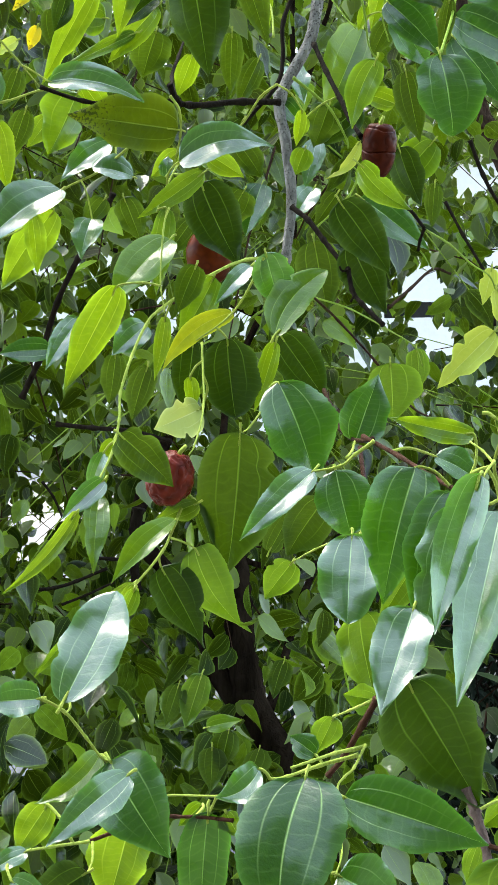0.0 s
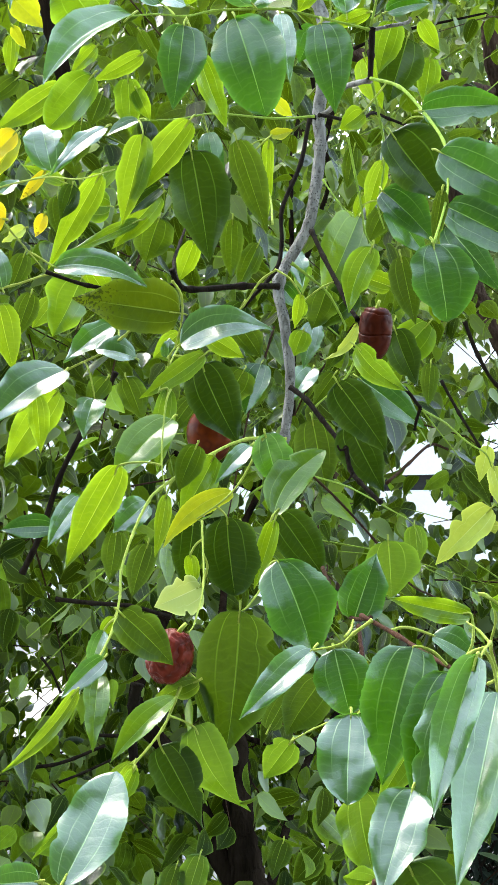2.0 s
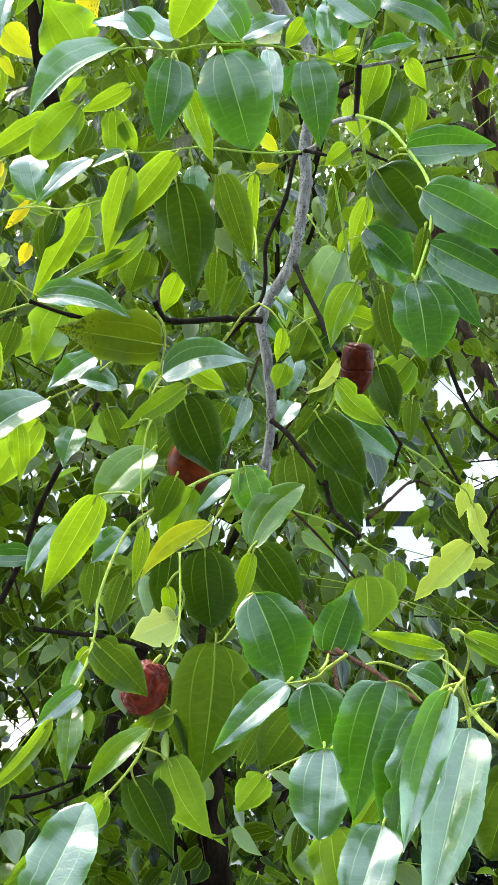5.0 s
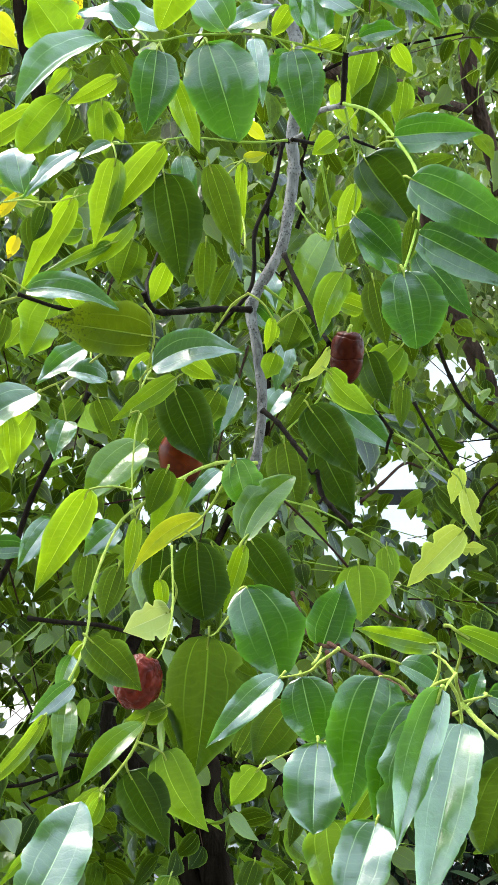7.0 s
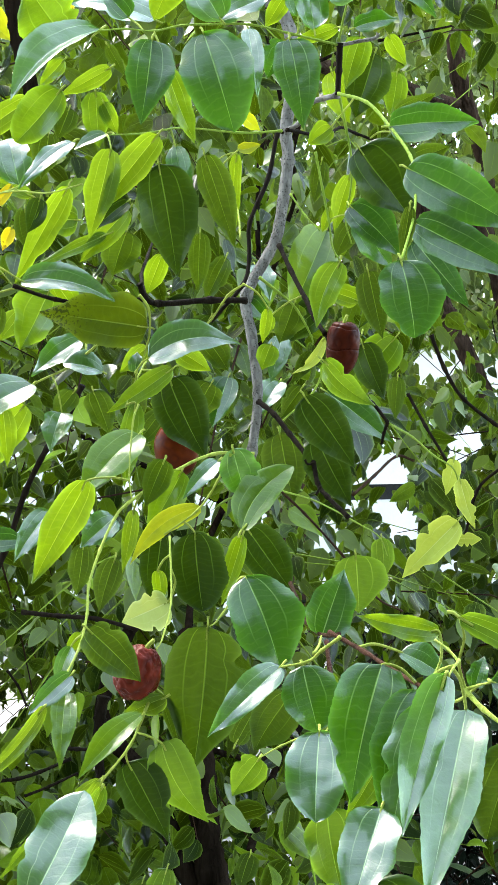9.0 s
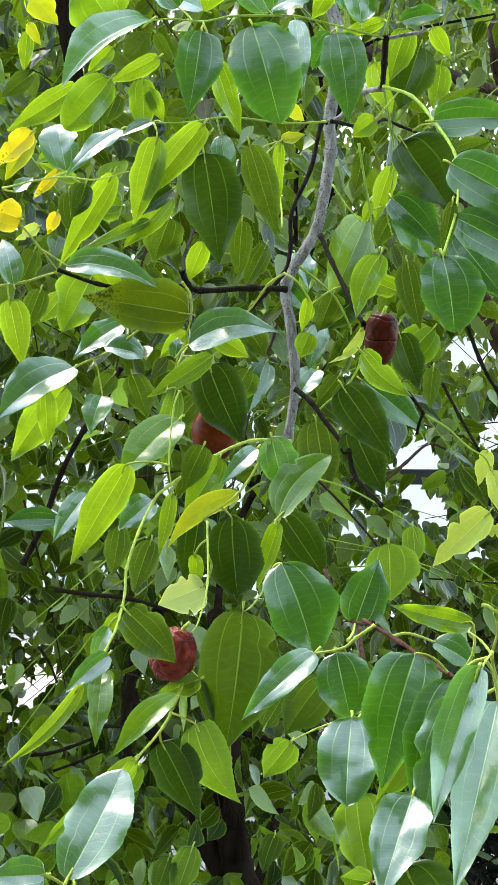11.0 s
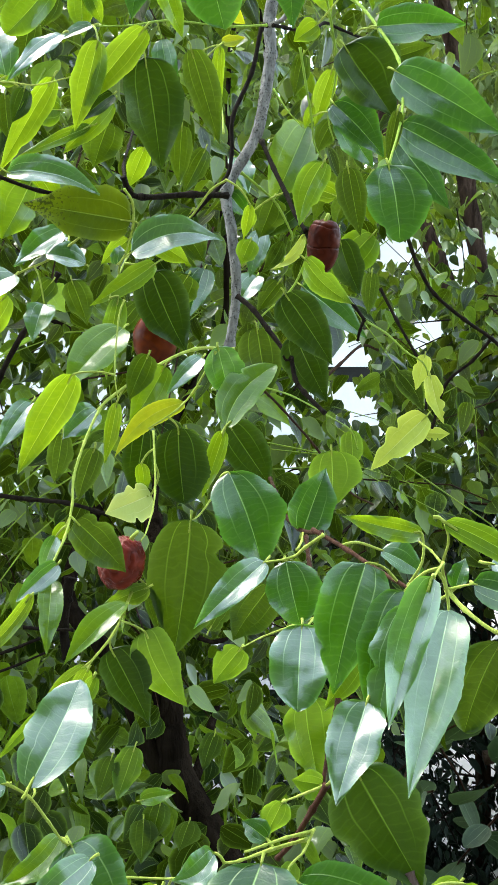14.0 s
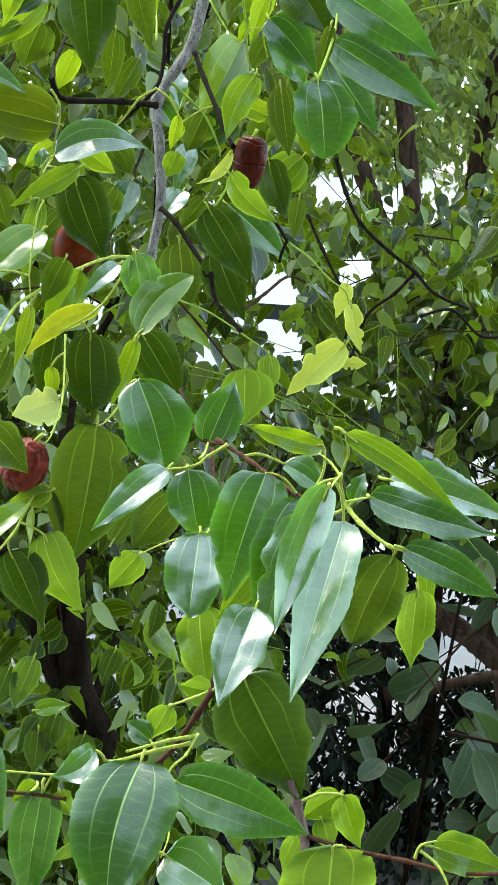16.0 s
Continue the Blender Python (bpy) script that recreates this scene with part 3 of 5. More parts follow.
# shrub in shade beside the tree, and behind it the hedge with shade in its colour
shrub = tagged(new("shrub"), "grey-green broad-leaved shrub in shade beside the tree", "shrub")
b, a, nrm, ln, s0, s1 = sprays(85, (0.12, 1.9, 0.35), (1.5, 3.1, 1.25), 0.1, 6, rng, THIN_SHRUB + THIN_LOW, 0.3, 0.3, 0.25, 0.3)
leaf_cloud("foliage", SHRUB_LEAF, b, a, nrm, ln, ln * rng.uniform(0.5, 0.64, len(ln)), shrub, "dull grey-green leaves", blunt=True)
twig_cloud("twig_mass", s0, s1, 0.0022, BARK["brown"], shrub, "thin grey-brown twigs")
for x, y, lean in ((0.5, 2.45, 0.12), (0.75, 2.6, 0.2), (1.1, 2.4, -0.1)):
    limb("stem", 0.007, (x, y, 0.0), (x + lean * 0.3, y, 0.45), (x + lean, y + 0.05, 1.05), parent=shrub, taper=0.4)
hedge = tagged(new("hedge"), "dense hedge with deep shade painted into its colour", "hedge")
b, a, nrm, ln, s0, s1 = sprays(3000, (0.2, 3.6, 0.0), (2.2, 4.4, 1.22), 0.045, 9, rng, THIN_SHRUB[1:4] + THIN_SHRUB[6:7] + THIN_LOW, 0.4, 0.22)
leaf_cloud("foliage", HEDGE_LEAF, b, a, nrm, ln, ln * 0.4, hedge, "tiny needles and leaves, coloured near black for the shade", True)
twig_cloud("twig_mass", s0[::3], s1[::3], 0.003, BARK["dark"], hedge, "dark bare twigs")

# trees in the distance, above and before the building
def far_tree(lo, hi, count, trunk_points, radius, leaf_len=0.06, openings=THIN_FAR + THIN_RIGHT):
    t = tagged(new("garden_tree"), "light green garden tree before a white building", "tree", group="background trees")
    limb("trunk", radius, *trunk_points, parent=t, material=PLUM_BARK)
    b, a, nrm, ln, s0, s1 = sprays(count, lo, hi, leaf_len, 9, rng, openings, 0.5, 0.4)
    leaf_cloud("crown", TREE_LEAF, b, a, nrm, ln, ln * 0.5, t, "light green leaves with gaps", True)
    twig_cloud("twig_mass", s0[::16], s1[::16], 0.003, BARK["brown"], t, "fine brown twigs")
    return t


far_tree((0.2, 4.4, 1.75), (2.4, 5.8, 3.6), 1700, ((1.1, 5.0, 0), (1.15, 5.0, 1.6), (1.3, 5.0, 3.0)), 0.035)
far_tree((-2.4, 4.6, 1.7), (0.2, 5.9, 3.6), 2300, ((-0.9, 5.2, 0), (-0.85, 5.2, 1.6), (-1.0, 5.2, 3.0)), 0.05)
far_tree((-5, 7.5, 2.2), (5, 9.5, 5.5), 6000, ((0.4, 8.4, 0), (0.4, 8.4, 2.6), (0.2, 8.4, 4.5)), 0.12, 0.1)
far_tree((-2.6, 5.6, 0.7), (2.8, 7.0, 2.2), 900, ((1.9, 6.2, 0), (1.9, 6.2, 1.0), (2.0, 6.2, 2.0)), 0.04, 0.045, THIN_FAR[:5] + THIN_RIGHT)

neighbour = tagged(new("plum_tree"), "slender dark-barked tree standing behind the jujube", "tree")
limb("trunk", 0.0241, (0.651, 4.169, 2.931), (0.665, 4.173, 2.689), (0.672, 4.175, 2.553), (0.696, 4.176, 2.462), (0.729, 4.178, 2.341), (0.748, 4.179, 2.235), parent=neighbour, material=PLUM_BARK)
limb("limb", 0.0159, (0.193, 3.188, 2.337), (0.282, 3.436, 2.370), (0.422, 3.682, 2.411), (0.549, 3.930, 2.428), (0.673, 4.177, 2.463), parent=neighbour, material=PLUM_BARK)
limb("limb", 0.0256, (0.549, 4.183, 2.254), (0.605, 4.187, 1.966), (0.646, 4.187, 1.875), (0.707, 4.189, 1.738), (0.779, 4.191, 1.541), (0.834, 4.195, 1.238), (0.842, 4.203, 0.785), (0.85, 4.2, 0.0), parent=neighbour, material=PLUM_BARK)
limb("trunk", 0.0220, (0.776, 3.541, 1.404), (0.812, 3.520, 1.226), (0.847, 3.500, 1.061), (0.895, 3.478, 0.897), (1.0, 3.45, 0.45), (1.03, 3.45, 0.0), parent=neighbour, material=PLUM_BARK)
limb("limb", 0.0237, (0.742, 3.285, 0.826), (0.801, 3.208, 0.796), (0.858, 3.131, 0.756), (0.936, 3.051, 0.709), parent=neighbour, material=PLUM_BARK)
limb("limb", 0.0121, (0.538, 2.695, 0.789), (0.617, 2.689, 0.804), (0.686, 2.684, 0.824), (0.775, 2.677, 0.845), parent=neighbour, material=PLUM_BARK)
limb("limb", 0.0241, (0.726, 4.231, 2.188), (0.773, 4.209, 2.011), (0.791, 4.195, 1.892), (0.820, 4.174, 1.713), (0.873, 4.142, 1.446), (0.923, 4.116, 1.239), (0.96, 4.1, 0.0), parent=neighbour, material=PLUM_BARK)

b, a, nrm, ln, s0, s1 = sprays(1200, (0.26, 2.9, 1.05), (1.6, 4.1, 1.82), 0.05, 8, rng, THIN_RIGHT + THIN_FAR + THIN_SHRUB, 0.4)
leaf_cloud("foliage", PLUM_LEAF, b, a, nrm, ln, ln * rng.uniform(0.5, 0.72, len(ln)), neighbour, "dull green leaves with shade put into their dark colour")
twig_cloud("twig_mass", s0[::14], s1[::14], 0.0016, BARK["dark"], neighbour, "thin dark twigs")


# ---- near shoots, leaves and fruits ----
RUNS = []  # points along all shoots, where petioles end


def twig(kind, radius, *points):
    rg = random.Random(len(bpy.data.objects))
    if kind in ("green", "shoot"):
        radius *= 1.0 if radius > 0.001 else 1.25 if radius > 0.00065 else 1.15
    verts, faces = tube(spline(points, 7), radius, radius * (0.58 if len(points) > 12 and kind == "bark" else 0.55 if kind in ("green", "shoot") else 0.8), 8, 0.07, rg, 21 if kind == "bark" else 7)
    RUNS.extend(spline(points, 14))
    name = "bough" if kind == "bark" else "shoot" if kind in ("green", "shoot") else "twig"
    return mesh_object(name, verts, faces, BARK[kind], tree)


STATIONS = 32
COLUMNS = (-1.0, -0.93, -0.74, -0.5, -0.26, -0.07, 0.0, 0.07, 0.26, 0.5, 0.74, 0.93, 1.0)
# where the blade is broadest, fullness of the base, sharpness of the tip
SHAPES = {"": (0.66, 0.56, 0.95), "round": (0.8, 0.5, 0.62), "lance": (0.8, 0.8, 1.05), "oval": (0.9, 0.5, 0.54), "broad": (0.6, 0.46, 0.9), "tail": (0.6, 0.52, 1.3)}
TONES = {"K": "dark green glossy leaf", "P": "glossy leaf catching the pale sky", "M": "olive green underside of a leaf", "D": "olive leaf with shade painted into its colour", "N": "mid green leaf", "B": "yellow-green leaf with backlight painted into its colour", "V": "yellow-green ageing leaf",
         "Y": "yellowed leaf", "W": "yellow and olive withering leaf", "O": "olive leaf with black blotches at its tip", "L": "pale ragged young leaf"}
leaf_count = [0]


def leaf(base, tip, width, lift, roll, bend, curl, tone, shape="", fold=None):
    """One jujube leaf from its base to its tip: ovate, three-ribbed, toothed, a little folded, curled and bent."""
    leaf_count[0] += 1
    rg = random.Random(leaf_count[0])
    base, tip = Vector(base), Vector(tip)
    axis = tip - base
    length = axis.length
    axis.normalize()
    th = radians(lift)
    n = Vector((0, -math.cos(th), math.sin(th)))
    n = (n - axis * n.dot(axis)).normalized()
    n = n * math.cos(radians(roll)) + axis.cross(n) * math.sin(radians(roll))
    x = axis.cross(n)
    p, q0, q1 = SHAPES[shape]
    p *= rg.uniform(0.95, 1.06)
    if fold is None:
        fold = rg.uniform(0.15, 0.45) if tone in "PK" else rg.uniform(0.06, 0.42)
    waves, phase, ruffle = rg.uniform(0.8, 2.4), rg.uniform(0, 6), rg.uniform(0.02, 0.075 if tone in "PK" else 0.1)
    seed = Vector((rg.uniform(0, 90), rg.uniform(0, 90), 0))
    twist = rg.uniform(-0.3, 0.3)
    ragged = tone in "LV"
    bites = [(rg.uniform(0.2, 0.95), rg.choice((-1, 1)), rg.uniform(0.15, 0.55 if ragged else 0.4), rg.uniform(0.03, 0.1 if ragged else 0.06)) for k in range(3 if ragged else rg.random() < 0.22)]
    teeth = rg.uniform(0.5, 1.4)
    lop = rg.uniform(-0.09, 0.09)
    verts, uvs, faces = [], [], []
    n_cols, long = len(COLUMNS), length / max(width, 0.01)
    crenate = [rg.uniform(0.3, 1.0) for k in range(STATIONS + 1)]
    for i in range(STATIONS + 1):
        u = i / STATIONS
        k = min(1.0, max(0.0, (u - 0.3) / 0.6))
        q = q0 + (q1 - q0) * k * k * (3 - 2 * k)
        w = math.sin(math.pi * u**p) ** q if 0 < u < 1 else 0.0
        w = max(w, 0.02) * width * 0.5
        tooth = 1 + (0.019 if i % 2 else -0.012) * teeth * crenate[i]
        tw = twist * (u - 0.4)
        for c in COLUMNS:
            s = c * w * (tooth if abs(c) == 1 else 1) * (1 + lop * (1 if c > 0 else -1))
            s *= 1 + 0.12 * abs(c) * noise.noise(seed + Vector((7.0 if c > 0 else 31.0, u * 5.5, 3.0)))
            for at, way, deep, wide in bites:
                if c * way > 0.3:
                    s *= 1 - deep * abs(c) * math.exp(-(((u - at) / wide) ** 2))
            # creased along the midrib; the blade domes between the ribs and ruffles at the margin
            dome = 0.03 * width * math.sin(math.pi * min(1, abs(c) * 2 % 1.0001)) * math.sin(math.pi * u)
            h = fold * (math.hypot(s, 0.03 * width) - 0.03 * width) + dome * 0.5 + ruffle * width * abs(c) ** 3 * math.sin(waves * 2 * math.pi * u + phase + (1.7 if c > 0 else 0))
            h += s * tw + 0.034 * width * noise.noise(seed + Vector((s / width * 2.6, u * long * 2.0, 0))) + 0.012 * width * noise.noise(seed + Vector((s / width * 5.0, u * long * 4.2, 9))) + 0.012 * width * abs(c) * noise.noise(seed + Vector((c * 3.5, u * 9.0, 5)))
            h += -curl * length * (2 * u - 1) ** 2 + curl * length
            sx = s + bend * length * 4 * u * (1 - u)
            verts.append((sx, u * length, h))
            uvs.append((u, 0.5 + 0.5 * c))
    for i in range(STATIONS):
        for j in range(n_cols - 1):
            a = i * n_cols + j
            faces.append((a, a + 1, a + n_cols + 1, a + n_cols))
    ob = mesh_object("leaf", verts, faces, LEAF[tone], tree, uvs)
    m = Matrix((x, axis, n)).transposed().to_4x4()
    m.translation = base
    ob.matrix_basis = m
    if tone in "YOLVW":
        tagged(ob, TONES[tone])
    # petiole, running back into the nearest shoot
    back = min(0.0045, length * 0.09)
    ends = [(0, 0.1 * length, -0.0004), (0, 0, 0)]
    near = min(RUNS, key=lambda r: (r - base).length_squared)
    d = near - base
    if 0.004 < d.length < 0.026 and d.normalized().dot(axis) < 0.5:
        to = Vector((d.dot(x), d.dot(axis), d.dot(n)))
        ends += [to * 0.5 + Vector((0, -0.12 * d.length, 0.1 * d.length)), to]
    else:
        ends += [(rg.uniform(-0.1, 0.1) * back, -0.6 * back, -0.1 * back), (rg.uniform(-0.2, 0.2) * back, -back, -0.25 * back)]
    v, f = tube(spline(ends, 4), 0.0005, 0.0007, 6)
    mesh_object("petiole", v, f, BARK["shoot"], ob)
    return ob


def fruit(centre, rx, rz, tilt, kind):
    """A ripe jujube: an oval drupe with sunken stalk end and shrivelled skin."""
    rg = random.Random(int(rz * 1e6))
    verts, faces = [], []
    rows, cols = (200 if kind == "redR" else 72), 72
    for i in range(rows + 1):
        t = math.pi * i / rows
        for k in range(cols):
            a = 2 * math.pi * k / cols
            d = Vector((math.sin(t) * math.cos(a), math.sin(t) * math.sin(a), math.cos(t)))
            r = 1.0
            if kind == "redL":
                q = Vector((d.x * 3.4, d.y * 3.4, d.z * 1.5)) + Vector((3, 1, 7))
                r += 0.07 * noise.noise(q) - 0.085 * abs(noise.noise(q * 1.9)) - 0.05 * abs(noise.noise(q * 3.6))
            elif kind == "redR":
                r += 0.02 * noise.noise(d * 3) + 0.015 * noise.noise(d * 9)
                r -= 0.11 * math.exp(-((d.z - 0.04 - 0.03 * math.sin(3 * a)) / 0.02) ** 2)
                r -= 0.06 * math.exp(-((d.z - 0.72 - 0.04 * math.sin(2 * a + 1)) / 0.03) ** 2)
                k = 3.8 if d.z > 0 else 1.85
                r *= (abs(d.z) ** k + math.hypot(d.x, d.y) ** k) ** (-1 / k)
            else:
                r += 0.02 * noise.noise(d * 2)
            dip = 0.13 * math.exp(-((1 - d.z) / 0.02))
            verts.append((d.x * rx * r, d.y * rx * r, d.z * rz * (r - dip)))
    for i in range(rows):
        for k in range(cols):
            a, b = i * cols + k, i * cols + (k + 1) % cols
            faces.append((a, a + cols, b + cols, b))
    text = {"redL": "dark red wrinkled ripe jujube fruit", "redR": "brown-red jujube fruit with a cracked skin", "orange": "orange-red smooth jujube fruit"}[kind]
    ob = tagged(mesh_object("fruit", verts, faces, FRUIT[kind], tree), text)
    ob.matrix_basis = Matrix.Translation(centre) @ pose(0, 0, 0, 12, tilt, 20)
    run = spline([(0, 0, rz * 0.82), (0, 0, rz * 1.0), (0.002, 0.001, rz * 1.25)], 3)
    v, f = tube(run, 0.0014, 0.001, 7)
    mesh_object("stalk", v, f, BARK["shoot"], ob)
    return ob


twig("bark", 0.0058, (-0.026, 1.182, 1.881), (-0.005, 1.175, 1.887), (0.021, 1.167, 1.888), (0.033, 1.161, 1.868), (0.045, 1.155, 1.845), (0.059, 1.150, 1.826), (0.064, 1.142, 1.794), (0.059, 1.134, 1.759), (0.056, 1.129, 1.739), (0.057, 1.124, 1.718), (0.050, 1.113, 1.673), (0.044, 1.108, 1.654), (0.025, 1.097, 1.619), (0.028, 1.090, 1.590), (0.031, 1.079, 1.550), (0.026, 1.069, 1.511), (0.022, 1.062, 1.489))
twig("dark", 0.0012, (0.050, 0.991, 1.711), (0.057, 1.001, 1.712), (0.077, 1.031, 1.715), (0.089, 1.060, 1.727), (0.102, 1.080, 1.727), (0.127, 1.100, 1.722))
twig("dark", 0.0016, (0.051, 1.070, 1.727), (0.047, 1.068, 1.724), (0.040, 1.059, 1.693), (0.027, 1.049, 1.662), (0.026, 1.042, 1.637), (0.021, 1.036, 1.619), (-0.000, 1.026, 1.595))
twig("dark", 0.0021, (0.023, 1.036, 1.609), (-0.000, 1.020, 1.608), (-0.033, 0.998, 1.604), (-0.041, 0.991, 1.608), (-0.044, 0.985, 1.615))
twig("dark", 0.0012, (-0.041, 0.996, 1.609), (-0.046, 1.062, 1.630), (-0.044, 1.126, 1.652), (-0.041, 1.192, 1.676))
twig("dark", 0.0015, (-0.041, 0.996, 1.607), (-0.068, 0.989, 1.603), (-0.096, 0.982, 1.606), (-0.121, 0.975, 1.614))
twig("dark", 0.0017, (0.046, 1.044, 1.646), (0.053, 1.027, 1.626), (0.060, 1.011, 1.608), (0.065, 0.999, 1.594), (0.071, 0.987, 1.582))
twig("dark", 0.0018, (0.030, 1.039, 1.543), (0.040, 1.030, 1.534), (0.049, 1.019, 1.521), (0.059, 1.007, 1.507), (0.063, 1.003, 1.502), (0.065, 0.994, 1.489), (0.070, 0.986, 1.481), (0.082, 0.973, 1.468))
twig("dark", 0.0008, (0.063, 0.991, 1.502), (0.059, 0.991, 1.501), (0.057, 0.991, 1.504))
twig("dark", 0.0008, (0.066, 0.982, 1.487), (0.063, 0.982, 1.482))
twig("dark", 0.0021, (0.084, 0.988, 1.764), (0.083, 0.988, 1.747), (0.082, 0.989, 1.732))
twig("bark", 0.0013, (0.084, 0.988, 1.763), (0.095, 0.987, 1.765), (0.106, 0.987, 1.767), (0.108, 0.987, 1.770))
twig("bark", 0.0019, (0.082, 0.989, 1.732), (0.067, 1.014, 1.733), (0.060, 1.036, 1.725), (0.052, 1.050, 1.723))
twig("green", 0.0007, (0.084, 0.988, 1.763), (0.052, 0.967, 1.765), (0.027, 0.950, 1.766), (0.003, 0.934, 1.762), (-0.014, 0.922, 1.758), (-0.030, 0.911, 1.752), (-0.046, 0.899, 1.750), (-0.061, 0.888, 1.746))
twig("green", 0.0007, (0.083, 0.987, 1.765), (0.088, 0.976, 1.787), (0.091, 0.966, 1.806), (0.088, 0.954, 1.827))
twig("green", 0.0007, (0.049, 1.040, 1.721), (0.022, 1.021, 1.716), (-0.015, 0.995, 1.714), (-0.039, 0.977, 1.707), (-0.061, 0.961, 1.703))
twig("green", 0.0009, (0.082, 0.989, 1.733), (0.097, 0.958, 1.720), (0.107, 0.923, 1.697), (0.114, 0.887, 1.672), (0.112, 0.856, 1.649), (0.107, 0.828, 1.629), (0.095, 0.786, 1.601))
twig("green", 0.0007, (0.085, 1.009, 1.735), (0.089, 1.014, 1.717), (0.093, 1.020, 1.696), (0.092, 1.025, 1.678), (0.089, 1.030, 1.660), (0.093, 1.034, 1.645))
twig("green", 0.0007, (0.071, 1.041, 1.707), (0.075, 1.042, 1.684), (0.079, 1.043, 1.662), (0.081, 1.044, 1.645), (0.086, 1.044, 1.635))
twig("green", 0.0006, (0.055, 1.062, 1.683), (0.064, 1.052, 1.667), (0.073, 1.043, 1.655))
twig("green", 0.0008, (0.032, 1.035, 1.624), (0.045, 1.038, 1.614), (0.056, 1.041, 1.604), (0.066, 1.046, 1.586), (0.067, 1.047, 1.580))
twig("green", 0.0007, (0.078, 1.037, 1.586), (0.075, 1.035, 1.568), (0.065, 1.034, 1.547), (0.046, 1.031, 1.530), (0.043, 1.030, 1.521))
twig("dark", 0.0014, (0.076, 1.047, 1.587), (0.094, 1.049, 1.549), (0.106, 1.049, 1.541), (0.116, 1.050, 1.528))
twig("dark", 0.0012, (0.116, 1.050, 1.528), (0.114, 1.056, 1.521), (0.113, 1.061, 1.514))
twig("green", 0.0007, (0.117, 1.050, 1.527), (0.140, 1.111, 1.519), (0.164, 1.175, 1.506), (0.185, 1.224, 1.497), (0.196, 1.263, 1.484))
twig("brown", 0.0008, (0.038, 0.952, 1.487), (0.055, 0.974, 1.471), (0.079, 1.004, 1.445), (0.104, 1.038, 1.414), (0.124, 1.057, 1.402))
twig("green", 0.0006, (0.038, 0.952, 1.486), (0.066, 1.028, 1.477), (0.099, 1.113, 1.460), (0.121, 1.166, 1.447), (0.131, 1.205, 1.431))
twig("shoot", 0.0008, (0.024, 0.951, 1.508), (-0.000, 0.931, 1.508), (-0.023, 0.910, 1.498), (-0.048, 0.883, 1.481), (-0.055, 0.874, 1.473), (-0.062, 0.858, 1.457), (-0.067, 0.840, 1.439), (-0.067, 0.827, 1.426), (-0.070, 0.811, 1.410), (-0.077, 0.793, 1.396), (-0.085, 0.777, 1.385))
twig("shoot", 0.0006, (0.009, 0.821, 1.507), (0.004, 0.825, 1.497), (-0.003, 0.831, 1.485), (-0.011, 0.835, 1.476), (-0.024, 0.841, 1.467), (-0.029, 0.843, 1.464))
twig("shoot", 0.0005, (-0.040, 0.859, 1.535), (-0.043, 0.856, 1.525), (-0.045, 0.847, 1.497), (-0.043, 0.842, 1.480))
twig("shoot", 0.0005, (-0.024, 0.843, 1.464), (-0.023, 0.812, 1.433), (-0.027, 0.792, 1.416), (-0.030, 0.786, 1.411))
twig("shoot", 0.0005, (0.008, 0.805, 1.433), (-0.000, 0.798, 1.423), (-0.005, 0.795, 1.420))
twig("shoot", 0.0007, (-0.031, 0.807, 1.392), (-0.038, 0.794, 1.376), (-0.044, 0.784, 1.364), (-0.057, 0.771, 1.350), (-0.077, 0.750, 1.333))
twig("brown", 0.0011, (0.040, 0.854, 1.437), (0.042, 0.837, 1.431), (0.045, 0.805, 1.421))
twig("red", 0.0010, (0.049, 0.695, 1.427), (0.062, 0.670, 1.421), (0.073, 0.645, 1.415), (0.085, 0.616, 1.410), (0.090, 0.606, 1.409))
twig("shoot", 0.0007, (0.053, 0.685, 1.426), (0.045, 0.688, 1.420), (0.039, 0.691, 1.415), (0.026, 0.696, 1.412))
twig("shoot", 0.0006, (0.042, 0.695, 1.418), (0.046, 0.719, 1.419), (0.048, 0.735, 1.421))
twig("brown", 0.0011, (0.045, 0.805, 1.421), (0.048, 0.760, 1.420), (0.051, 0.728, 1.422), (0.053, 0.695, 1.426))
twig("red", 0.0011, (0.054, 0.786, 1.413), (0.054, 0.767, 1.402), (0.055, 0.725, 1.379), (0.057, 0.694, 1.365), (0.059, 0.669, 1.354))
twig("red", 0.0011, (0.056, 0.650, 1.360), (0.051, 0.642, 1.339), (0.048, 0.637, 1.324))
twig("shoot", 0.0005, (0.051, 0.697, 1.387), (0.040, 0.707, 1.381), (0.028, 0.719, 1.374), (0.018, 0.728, 1.367))
twig("shoot", 0.0006, (0.051, 0.687, 1.390), (0.047, 0.676, 1.389), (0.044, 0.667, 1.388))
twig("shoot", 0.0006, (0.090, 0.582, 1.417), (0.087, 0.576, 1.427), (0.088, 0.569, 1.437), (0.086, 0.565, 1.444))
twig("shoot", 0.0005, (0.088, 0.583, 1.427), (0.085, 0.589, 1.431), (0.081, 0.594, 1.434))
twig("red", 0.0006, (0.090, 0.582, 1.417), (0.089, 0.583, 1.423), (0.088, 0.583, 1.428))
twig("shoot", 0.0008, (0.090, 0.582, 1.417), (0.095, 0.572, 1.411), (0.104, 0.558, 1.405), (0.113, 0.548, 1.405))
twig("shoot", 0.0006, (0.090, 0.582, 1.417), (0.094, 0.577, 1.419), (0.098, 0.571, 1.421))
twig("shoot", 0.0005, (0.104, 0.559, 1.405), (0.106, 0.559, 1.403), (0.106, 0.558, 1.401))
twig("shoot", 0.0005, (0.085, 0.563, 1.430), (0.081, 0.553, 1.428), (0.078, 0.544, 1.426))
